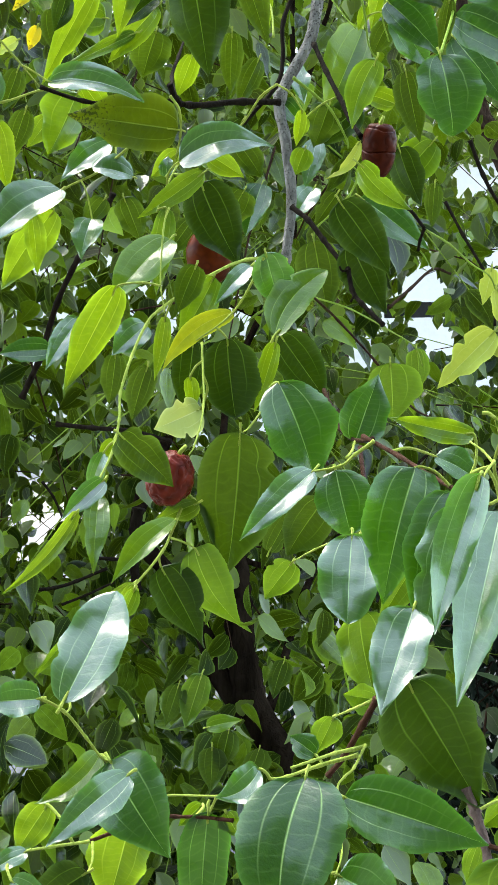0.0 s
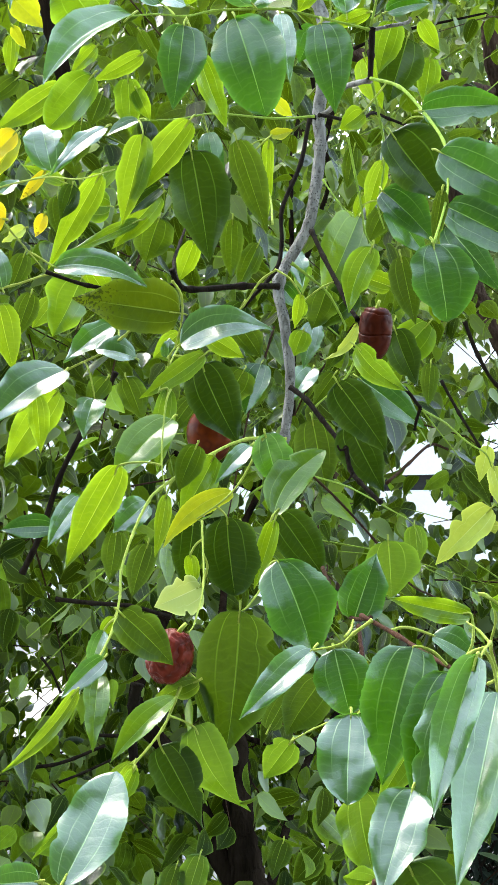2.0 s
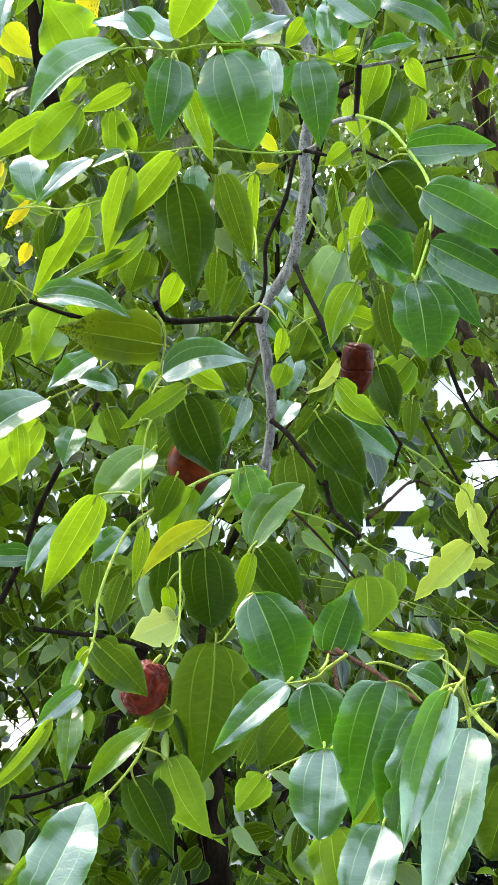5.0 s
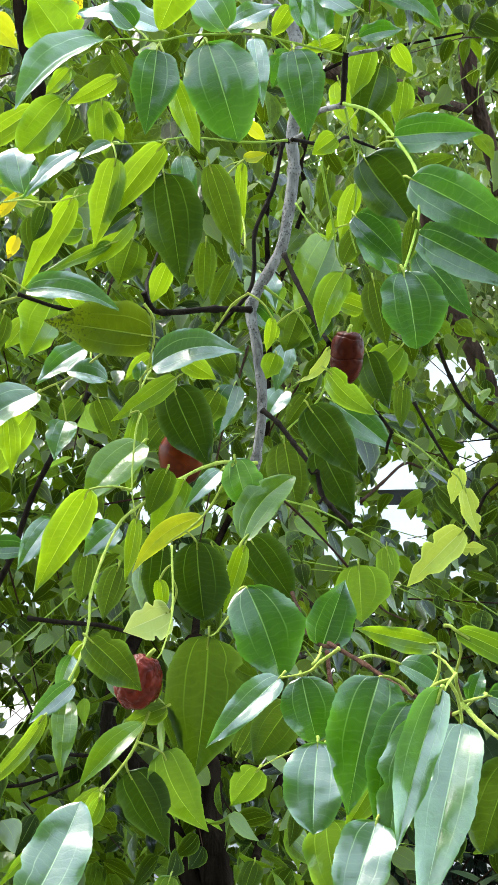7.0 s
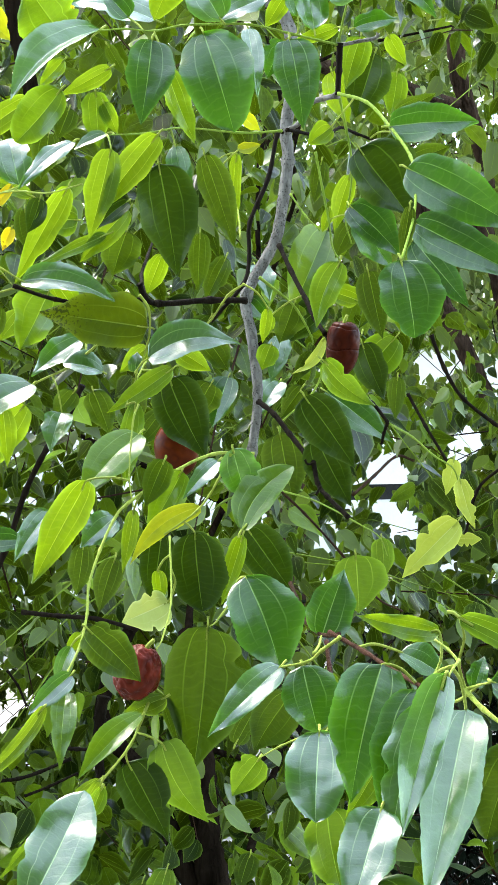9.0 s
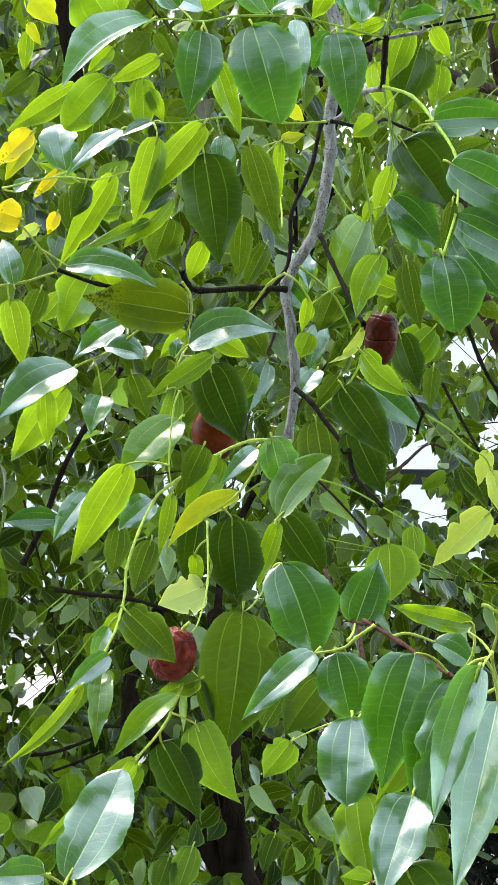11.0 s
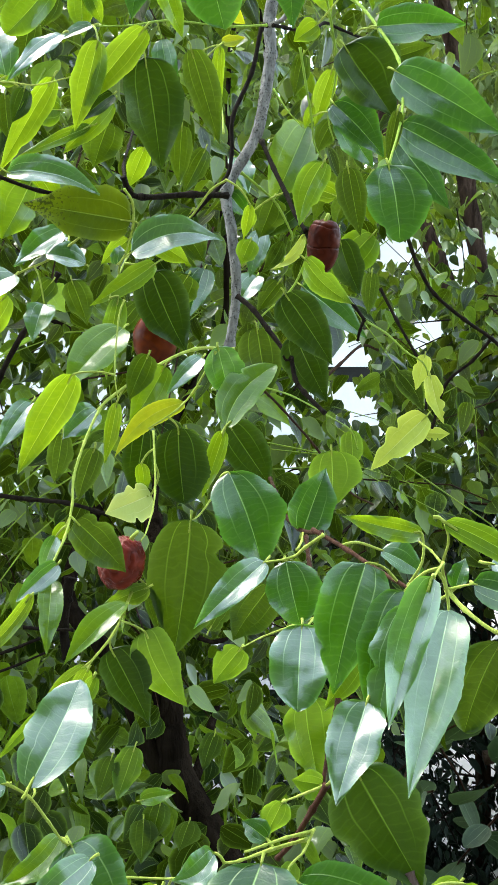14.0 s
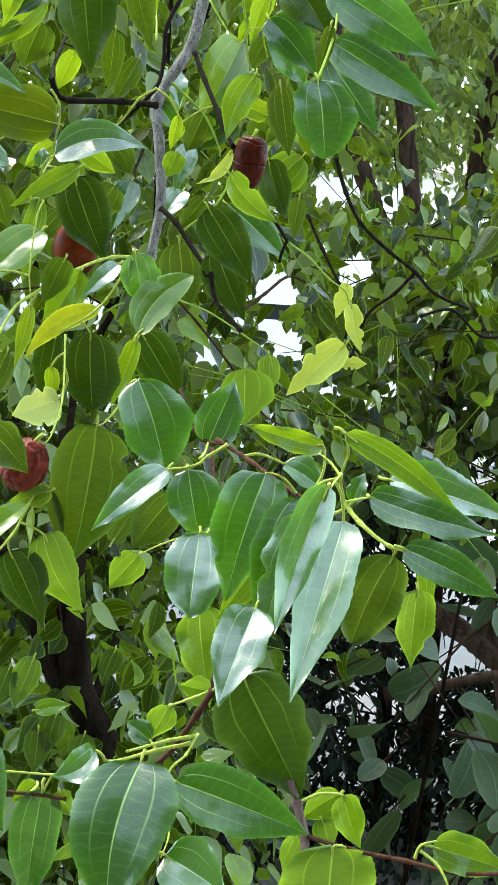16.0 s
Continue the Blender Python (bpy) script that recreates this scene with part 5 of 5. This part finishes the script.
leaf((-0.0437, 0.5461, 1.3264), (-0.0706, 0.5278, 1.3077), 0.0141, 40, -10, -0.00, 0.10, "P")
leaf((-0.0797, 0.6035, 1.2973), (-0.0936, 0.6054, 1.2767), 0.0134, -1, 8, 0.01, -0.05, "B")
leaf((-0.0502, 0.6222, 1.2829), (-0.0604, 0.6254, 1.2479), 0.0250, -7, 7, -0.00, -0.06, "B")
leaf((-0.0629, 0.5816, 1.2786), (-0.0853, 0.5816, 1.2651), 0.0197, 2, 0, -0.01, -0.02, "D")
leaf((-0.0821, 0.5630, 1.2938), (-0.0954, 0.5571, 1.2880), 0.0076, 30, 10, 0.01, 0.05, "P")
leaf((-0.0863, 0.5523, 1.2872), (-0.0720, 0.5465, 1.2811), 0.0099, 33, 8, 0.01, 0.05, "P")
leaf((0.0013, 0.5807, 1.3166), (-0.0148, 0.5775, 1.3071), 0.0134, 34, 4, -0.20, 0.11, "P")
leaf((0.0169, 0.5397, 1.3261), (0.0076, 0.5119, 1.2766), 0.0354, 36, 7, 0.06, 0.10, "K")
leaf((-0.0185, 0.6007, 1.2941), (-0.0227, 0.6009, 1.2461), 0.0206, 27, -7, 0.01, -0.04, "K")
leaf((-0.0436, 1.2785, 1.1791), (-0.0589, 1.2799, 1.1336), 0.0237, 7, -6, -0.01, -0.06, "N")
leaf((-0.0627, 1.2796, 1.1708), (-0.0751, 1.2857, 1.1342), 0.0196, -14, 7, 0.00, -0.03, "M")
leaf((-0.0224, 1.2718, 1.1340), (-0.0309, 1.2774, 1.0983), 0.0234, -14, 10, 0.00, -0.04, "M")
leaf((-0.0377, 1.1754, 1.1638), (-0.0105, 1.1728, 1.1700), 0.0131, 25, -4, -0.02, -0.04, "N")
leaf((-0.0365, 1.2719, 1.1204), (-0.0392, 1.2776, 1.0801), 0.0233, -14, 0, -0.01, -0.04, "M")
leaf((0.0021, 1.3169, 1.1048), (-0.0071, 1.3214, 1.0771), 0.0234, -14, -9, -0.01, -0.03, "M")
leaf((0.0256, 1.3713, 1.1670), (0.0151, 1.3771, 1.1315), 0.0206, -14, -3, 0.02, -0.06, "M")
leaf((-0.0119, 0.6000, 1.2941), (-0.0069, 0.5995, 1.2841), 0.0091, -2, 11, 0.02, -0.04, "N")
leaf((-0.0213, 0.6208, 1.2904), (-0.0312, 0.6217, 1.2814), 0.0080, 3, 2, -0.02, -0.07, "N")
leaf((0.0300, 0.5426, 1.3180), (0.0775, 0.5297, 1.3047), 0.0231, 30, 7, 0.00, 0.08, "K")
leaf((0.0569, 0.5981, 1.3438), (0.0838, 0.5954, 1.2963), 0.0366, -2, 7, 0.01, -0.06, "D")
leaf((0.0544, 0.5419, 1.3833), (0.0407, 0.5158, 1.3538), 0.0197, 50, 4, 0.00, 0.03, "P")
leaf((0.0860, 0.5560, 1.4134), (0.0643, 0.5083, 1.3579), 0.0202, 46, -4, 0.00, 0.02, "P")
leaf((0.0759, 0.5339, 1.4291), (0.0577, 0.5102, 1.3809), 0.0142, 42, -1, 0.02, -0.05, "P", fold=0.50)
leaf((0.0712, 0.5638, 1.4197), (0.0556, 0.5477, 1.3734), 0.0221, 28, 8, -0.01, 0.08, "K")
leaf((0.0711, 0.5532, 1.4160), (0.0572, 0.5407, 1.3695), 0.0151, 36, 13, 0.02, 0.06, "P")
leaf((0.0643, 0.6253, 1.4213), (0.0500, 0.6138, 1.3700), 0.0276, 31, 0, 0.02, 0.08, "K", "broad")
leaf((0.0789, 0.6858, 1.4188), (0.0983, 0.6824, 1.4071), 0.0146, 30, -12, -0.01, 0.05, "K")
leaf((0.0858, 0.5648, 1.4450), (0.1328, 0.5603, 1.4140), 0.0101, -4, -12, -0.06, -0.03, "N")
leaf((0.0960, 0.5615, 1.4224), (0.1433, 0.5513, 1.4118), 0.0167, 32, -6, 0.05, 0.04, "K")
leaf((0.1105, 0.6007, 1.4244), (0.1579, 0.5904, 1.4127), 0.0218, 36, 0, 0.01, 0.07, "P")
leaf((0.1075, 0.5486, 1.4059), (0.1416, 0.5386, 1.3912), 0.0151, 29, 8, -0.01, 0.05, "K")
leaf((0.1059, 0.5584, 1.4015), (0.0929, 0.5598, 1.3675), 0.0242, 2, -2, 0.02, -0.06, "M", "oval")
leaf((0.1198, 0.5756, 1.3858), (0.1194, 0.5753, 1.3539), 0.0162, 2, -8, -0.00, -0.05, "N", "tail")
leaf((0.1262, 0.5958, 1.3922), (0.1291, 0.5955, 1.3715), 0.0071, 5, 10, -0.01, -0.03, "N")
leaf((0.0967, 0.6011, 1.4146), (0.1014, 0.6049, 1.4261), 0.0081, 24, -13, -0.01, 0.10, "K")
leaf((0.1052, 0.6279, 1.2878), (0.0900, 0.6299, 1.2755), 0.0147, 3, -6, 0.02, -0.03, "N")
leaf((0.1025, 0.6085, 1.2935), (0.1114, 0.6078, 1.2715), 0.0133, -4, -11, 0.01, -0.03, "N")
leaf((0.0933, 0.5683, 1.2863), (0.0940, 0.5723, 1.2487), 0.0384, -14, -9, -0.00, -0.05, "N")
leaf((0.1263, 0.5457, 1.2958), (0.1559, 0.5428, 1.2881), 0.0154, 7, -13, -0.01, -0.05, "N")
leaf((0.0878, 0.6278, 1.2693), (0.0830, 0.6282, 1.2523), 0.0091, -2, -8, 0.01, -0.06, "N")
leaf((0.0980, 0.6275, 1.2766), (0.1025, 0.6270, 1.2635), 0.0109, 5, -1, -0.02, -0.03, "N")
leaf((0.0266, 0.5257, 1.2970), (0.0478, 0.5152, 1.2875), 0.0221, 42, 6, 0.00, 0.05, "P")
leaf((0.0226, 0.5987, 1.3160), (0.0130, 0.6024, 1.3223), 0.0104, 25, 3, -0.01, 0.09, "K")
leaf((0.0317, 0.6385, 1.3194), (0.0242, 0.6392, 1.3038), 0.0123, 8, -11, -0.02, -0.06, "N")
leaf((0.0484, 0.6375, 1.3265), (0.0355, 0.6387, 1.3285), 0.0127, -1, -2, -0.01, -0.02, "N")
leaf((0.0470, 0.7090, 1.3475), (0.0540, 0.7087, 1.3069), 0.0256, 10, -8, 0.01, -0.06, "N")
leaf((0.0367, 0.7869, 1.3886), (0.0172, 0.7958, 1.3582), 0.0269, -14, -7, -0.00, -0.05, "M")
leaf((0.0184, 0.7280, 1.3670), (0.0054, 0.7306, 1.3496), 0.0160, 9, -11, 0.01, -0.04, "N")
leaf((0.0678, 0.6674, 1.3757), (0.0521, 0.6713, 1.3498), 0.0118, 3, -10, -0.01, -0.03, "N")
leaf((-0.0875, 0.9923, 1.6777), (-0.1236, 1.0034, 1.6187), 0.0172, -7, -13, -0.00, -0.06, "B")
leaf((-0.0863, 1.0428, 1.6648), (-0.1098, 1.0441, 1.6662), 0.0226, 4, 3, 0.01, -0.04, "N")
leaf((-0.1054, 0.9924, 1.6706), (-0.1143, 0.9981, 1.6499), 0.0143, 2, 4, -0.02, -0.04, "D")
leaf((-0.1123, 0.9454, 1.6135), (-0.0568, 0.9399, 1.5994), 0.0218, 33, -2, -0.10, 0.03, "P")
leaf((-0.1061, 1.0452, 1.6183), (-0.1269, 1.0553, 1.5807), 0.0320, 2, 9, 0.01, -0.04, "N")
leaf((-0.0391, 0.9768, 1.5871), (-0.1052, 0.9762, 1.5977), 0.0352, 0, 6, 0.01, -0.04, "O")
leaf((-0.0386, 0.9578, 1.5666), (0.0180, 0.9630, 1.5744), 0.0262, 40, 12, -0.10, 0.11, "P", fold=0.32)
leaf((-0.0235, 0.9482, 1.5596), (-0.0635, 0.9546, 1.5342), 0.0137, -8, 11, -0.01, -0.04, "B")
leaf((-0.0269, 0.9784, 1.5557), (-0.0046, 0.9852, 1.5061), 0.0337, 2, -2, 0.02, -0.05, "D")
leaf((-0.0683, 0.9981, 1.5613), (-0.0932, 0.9960, 1.5674), 0.0215, 36, 11, 0.01, 0.07, "P", "oval")
leaf((-0.0839, 1.0170, 1.5841), (-0.1141, 1.0032, 1.5602), 0.0191, 30, 0, -0.00, 0.04, "P")
leaf((-0.1128, 0.9985, 1.5545), (-0.1591, 0.9783, 1.5203), 0.0347, 38, 5, 0.01, 0.09, "P")
leaf((-0.1203, 1.0192, 1.5434), (-0.1576, 1.0319, 1.4941), 0.0256, -1, -13, 0.02, -0.05, "B")
leaf((-0.1305, 0.9893, 1.5397), (-0.1293, 0.9986, 1.5028), 0.0135, 0, -8, -0.01, -0.05, "B")
leaf((-0.0948, 0.9995, 1.5366), (-0.1011, 0.9846, 1.5116), 0.0199, 34, 7, -0.01, 0.10, "P")
leaf((-0.0417, 0.9002, 1.5200), (-0.0737, 0.8789, 1.4849), 0.0265, 30, 9, 0.02, 0.05, "N")
leaf((-0.0667, 0.8414, 1.4946), (-0.0987, 0.8552, 1.4396), 0.0212, -12, -13, -0.01, -0.05, "B")
leaf((-0.0975, 0.9423, 1.4764), (-0.1170, 0.9238, 1.4469), 0.0166, 35, -3, 0.01, 0.04, "P")
leaf((-0.0585, 0.9324, 1.4720), (-0.0782, 0.9218, 1.4549), 0.0186, 30, -8, -0.01, 0.06, "P")
leaf((-0.0461, 0.9493, 1.5396), (-0.0539, 0.9569, 1.4891), 0.0144, -1, -6, 0.01, -0.03, "N")
leaf((-0.0456, 0.9022, 1.4774), (-0.0535, 0.9113, 1.4408), 0.0091, -7, 2, -0.01, -0.06, "B")
leaf((-0.0178, 0.8912, 1.4986), (-0.0391, 0.9013, 1.4632), 0.0192, 4, 1, -0.02, -0.02, "N", fold=0.45)
leaf((-0.0271, 0.8809, 1.5049), (-0.0384, 0.8863, 1.4789), 0.0158, -14, -1, 0.01, -0.05, "M")
leaf((-0.0075, 0.8422, 1.4795), (-0.0451, 0.8408, 1.4498), 0.0121, 10, 1, 0.12, -0.02, "W")
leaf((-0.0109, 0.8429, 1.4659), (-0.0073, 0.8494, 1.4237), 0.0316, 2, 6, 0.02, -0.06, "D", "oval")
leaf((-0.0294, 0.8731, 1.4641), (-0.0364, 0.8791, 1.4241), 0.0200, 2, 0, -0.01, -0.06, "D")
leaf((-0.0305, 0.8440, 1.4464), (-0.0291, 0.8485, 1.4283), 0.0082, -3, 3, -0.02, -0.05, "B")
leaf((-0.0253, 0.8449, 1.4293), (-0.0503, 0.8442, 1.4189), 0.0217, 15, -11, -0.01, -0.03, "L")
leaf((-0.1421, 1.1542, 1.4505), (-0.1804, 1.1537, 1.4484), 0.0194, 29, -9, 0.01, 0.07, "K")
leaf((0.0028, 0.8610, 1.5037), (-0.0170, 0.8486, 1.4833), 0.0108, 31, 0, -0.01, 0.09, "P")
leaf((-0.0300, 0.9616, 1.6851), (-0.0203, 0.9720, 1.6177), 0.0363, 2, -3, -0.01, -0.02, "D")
leaf((-0.0021, 0.9614, 1.6903), (0.0159, 0.9785, 1.6352), 0.0202, -14, 0, -0.00, -0.06, "M")
leaf((-0.0201, 0.9908, 1.7015), (-0.0110, 0.9816, 1.6570), 0.0151, 29, 10, 0.01, 0.10, "K")
leaf((-0.0063, 1.0930, 1.6625), (-0.0084, 1.1054, 1.6226), 0.0167, -14, 7, 0.01, -0.02, "M")
leaf((-0.0569, 1.0929, 1.6645), (-0.0680, 1.1023, 1.6343), 0.0291, -14, -13, -0.00, -0.05, "M")
leaf((-0.0313, 1.0440, 1.6412), (-0.0428, 1.0508, 1.6150), 0.0146, -8, -11, -0.01, -0.06, "B")
leaf((-0.0656, 1.0135, 1.6507), (-0.1125, 1.0185, 1.6314), 0.0097, 2, 12, 0.02, -0.06, "B")
leaf((-0.0516, 1.0127, 1.6665), (-0.0837, 1.0198, 1.6338), 0.0175, -1, 3, 0.01, -0.03, "B")
leaf((-0.1512, 0.9958, 1.6069), (-0.1613, 1.0126, 1.6377), 0.0158, 37, -1, 0.02, 0.09, "P")
leaf((-0.1541, 0.9963, 1.5975), (-0.1467, 1.0071, 1.5550), 0.0194, -11, -12, -0.00, -0.03, "B")
leaf((-0.1466, 1.0955, 1.6144), (-0.1596, 1.1051, 1.5834), 0.0176, -14, -13, -0.00, -0.04, "M")
leaf((0.0194, 1.0901, 1.7170), (0.0164, 1.1065, 1.6537), 0.0096, -8, -9, 0.01, -0.02, "B")
leaf((0.0685, 1.1863, 1.7926), (0.0864, 1.1966, 1.7601), 0.0193, -14, -7, -0.00, -0.05, "M")
leaf((0.0125, 1.1933, 1.6592), (-0.0048, 1.2037, 1.6257), 0.0174, -14, 11, 0.00, -0.03, "M")
leaf((0.0340, 1.1936, 1.6528), (0.0441, 1.1770, 1.6229), 0.0182, 39, -6, -0.01, 0.11, "P")
leaf((-0.0376, 1.1494, 1.5412), (-0.0565, 1.1569, 1.5166), 0.0182, -14, 4, 0.01, -0.04, "M")
leaf((-0.0995, 1.1486, 1.5577), (-0.1166, 1.1548, 1.5373), 0.0165, -14, 3, 0.01, -0.06, "M")
leaf((-0.0863, 1.1486, 1.5577), (-0.0753, 1.1585, 1.5249), 0.0208, -14, -1, -0.01, -0.04, "M")
leaf((-0.0419, 1.0472, 1.5809), (-0.0609, 1.0515, 1.5642), 0.0133, -7, -10, 0.02, -0.03, "B")
leaf((-0.0252, 1.1470, 1.5866), (-0.0004, 1.1512, 1.5703), 0.0169, -8, 4, 0.00, -0.06, "B")
leaf((-0.0004, 1.1983, 1.5645), (-0.0178, 1.2074, 1.5346), 0.0265, -14, -8, 0.00, -0.02, "M")
leaf((0.0130, 1.2480, 1.5717), (-0.0004, 1.2392, 1.5311), 0.0268, 26, 13, -0.02, 0.09, "K")
leaf((0.1138, 1.1965, 1.5990), (0.0951, 1.2082, 1.5607), 0.0265, -14, -3, -0.01, -0.02, "M")
leaf((0.0491, 1.1483, 1.5618), (0.0322, 1.1335, 1.5366), 0.0197, 30, 4, 0.00, 0.06, "P")
leaf((0.0657, 1.1486, 1.5577), (0.0494, 1.1554, 1.5352), 0.0162, -14, -5, -0.00, -0.04, "M")
leaf((0.1116, 1.1951, 1.6248), (0.0856, 1.1929, 1.6332), 0.0172, -2, 2, 0.02, -0.02, "B")
leaf((-0.0632, 1.0043, 1.4444), (-0.0746, 1.0147, 1.4095), 0.0183, -14, -10, 0.02, -0.02, "M")
leaf((-0.0871, 1.0540, 1.4510), (-0.0935, 1.0643, 1.4165), 0.0174, -14, -3, -0.01, -0.02, "M")
leaf((-0.0040, 1.0036, 1.4569), (0.0032, 1.0102, 1.4351), 0.0133, -14, 8, 0.01, -0.05, "M")
leaf((0.0430, 1.1507, 1.5165), (0.0328, 1.1595, 1.4875), 0.0207, -14, 9, 0.02, -0.04, "M")
leaf((0.0104, 1.0106, 1.3242), (0.0281, 1.0007, 1.3577), 0.0159, -14, -6, 0.01, -0.04, "M")
leaf((-0.1574, 1.1438, 1.6485), (-0.1708, 1.1525, 1.6203), 0.0166, -14, 1, -0.01, -0.03, "M")
leaf((-0.1427, 1.1953, 1.6205), (-0.1605, 1.2008, 1.5993), 0.0167, -10, 10, -0.01, -0.04, "B")
leaf((-0.1383, 1.1913, 1.6979), (-0.1359, 1.2016, 1.6647), 0.0175, -14, 3, 0.01, -0.03, "M")
leaf((-0.1189, 1.1883, 1.7539), (-0.1263, 1.1987, 1.7210), 0.0216, -14, -3, -0.01, -0.04, "M")
leaf((-0.1308, 1.0902, 1.7150), (-0.1509, 1.0937, 1.7017), 0.0122, -1, 10, 0.01, -0.03, "B")
leaf((-0.1071, 1.0947, 1.6302), (-0.0917, 1.1007, 1.6069), 0.0186, -1, 4, -0.01, -0.03, "B")
leaf((0.0983, 1.2355, 1.8093), (0.1125, 1.2456, 1.7707), 0.0229, -8, -6, 0.02, -0.04, "B")
leaf((0.0858, 1.1896, 1.7302), (0.0798, 1.1993, 1.6993), 0.0147, -14, 7, -0.00, -0.03, "M")
leaf((0.1028, 1.1406, 1.7103), (0.0911, 1.1509, 1.6703), 0.0156, -5, -12, 0.01, -0.06, "B")
leaf((-0.0049, 1.2463, 1.6031), (0.0131, 1.2544, 1.5766), 0.0227, -14, 3, -0.02, -0.05, "M")
leaf((-0.1667, 1.1680, 1.8205), (-0.1578, 1.1746, 1.8051), 0.0085, 10, 0, 0.02, -0.04, "W")
leaf((0.0570, 0.9698, 1.7766), (0.0503, 0.9737, 1.7992), 0.0127, 26, 0, 0.02, 0.05, "K")
leaf((0.0231, 1.0418, 1.7325), (0.0353, 1.0475, 1.7230), 0.0098, 10, 0, 0.02, -0.04, "W")
leaf((0.0206, 1.0726, 1.7152), (0.0363, 1.0778, 1.7201), 0.0085, 10, 0, 0.02, -0.04, "W")
leaf((-0.1326, 0.9435, 1.6915), (-0.1499, 0.9494, 1.6651), 0.0136, 5, 0, 0.02, -0.04, "W")
leaf((-0.1475, 0.9748, 1.6624), (-0.1369, 0.9793, 1.6720), 0.0106, 40, 0, 0.02, 0.05, "P")
leaf((-0.1247, 0.9161, 1.6326), (-0.1393, 0.9210, 1.6250), 0.0079, 5, 0, 0.02, -0.04, "V")
leaf((-0.1237, 0.9953, 1.6531), (-0.1305, 1.0009, 1.6395), 0.0086, 0, 0, 0.02, -0.04, "Y")
leaf((-0.0698, 0.8256, 1.4158), (-0.0782, 0.8302, 1.4048), 0.0077, -12, 0, 0.02, -0.04, "B")
leaf((-0.0754, 0.8259, 1.4091), (-0.0836, 0.8310, 1.3865), 0.0100, 30, 0, 0.02, 0.05, "P")
leaf((-0.0537, 0.7280, 1.3580), (-0.0619, 0.7324, 1.3400), 0.0078, -3, 0, 0.02, -0.04, "B")
leaf((-0.1177, 1.0540, 1.6832), (-0.1450, 1.0587, 1.6957), 0.0099, -4, 0, 0.02, -0.04, "B")
leaf((-0.0486, 0.9993, 1.5613), (-0.0470, 1.0038, 1.5742), 0.0108, 35, 0, 0.02, 0.05, "P")
leaf((0.0399, 1.0585, 1.5818), (0.0335, 1.0645, 1.5650), 0.0152, -4, 0, 0.02, -0.04, "N")
leaf((0.0992, 1.0548, 1.6652), (0.1225, 1.0616, 1.6315), 0.0228, 8, 0, 0.02, 0.05, "K")
leaf((0.0790, 1.0972, 1.6124), (0.0475, 1.1039, 1.5853), 0.0237, 2, 0, 0.02, -0.04, "D")
leaf((0.0257, 1.0970, 1.6165), (0.0396, 1.1032, 1.6012), 0.0158, 27, 0, 0.02, 0.05, "K")
leaf((0.0385, 1.0178, 1.5970), (0.0331, 1.0235, 1.5828), 0.0095, -1, 0, 0.02, -0.04, "B")
leaf((-0.0000, 1.0576, 1.6009), (-0.0154, 1.0639, 1.5786), 0.0190, 2, 0, 0.02, -0.04, "D")
leaf((0.1065, 1.1184, 1.5862), (0.1230, 1.1258, 1.5462), 0.0241, 2, 0, 0.02, -0.04, "D")
leaf((0.1329, 1.1382, 1.5917), (0.1026, 1.1455, 1.5553), 0.0287, 5, 0, 0.02, -0.04, "N")
leaf((0.0990, 1.0948, 1.6675), (0.0875, 1.1013, 1.6446), 0.0158, -14, 0, 0.02, -0.04, "M")
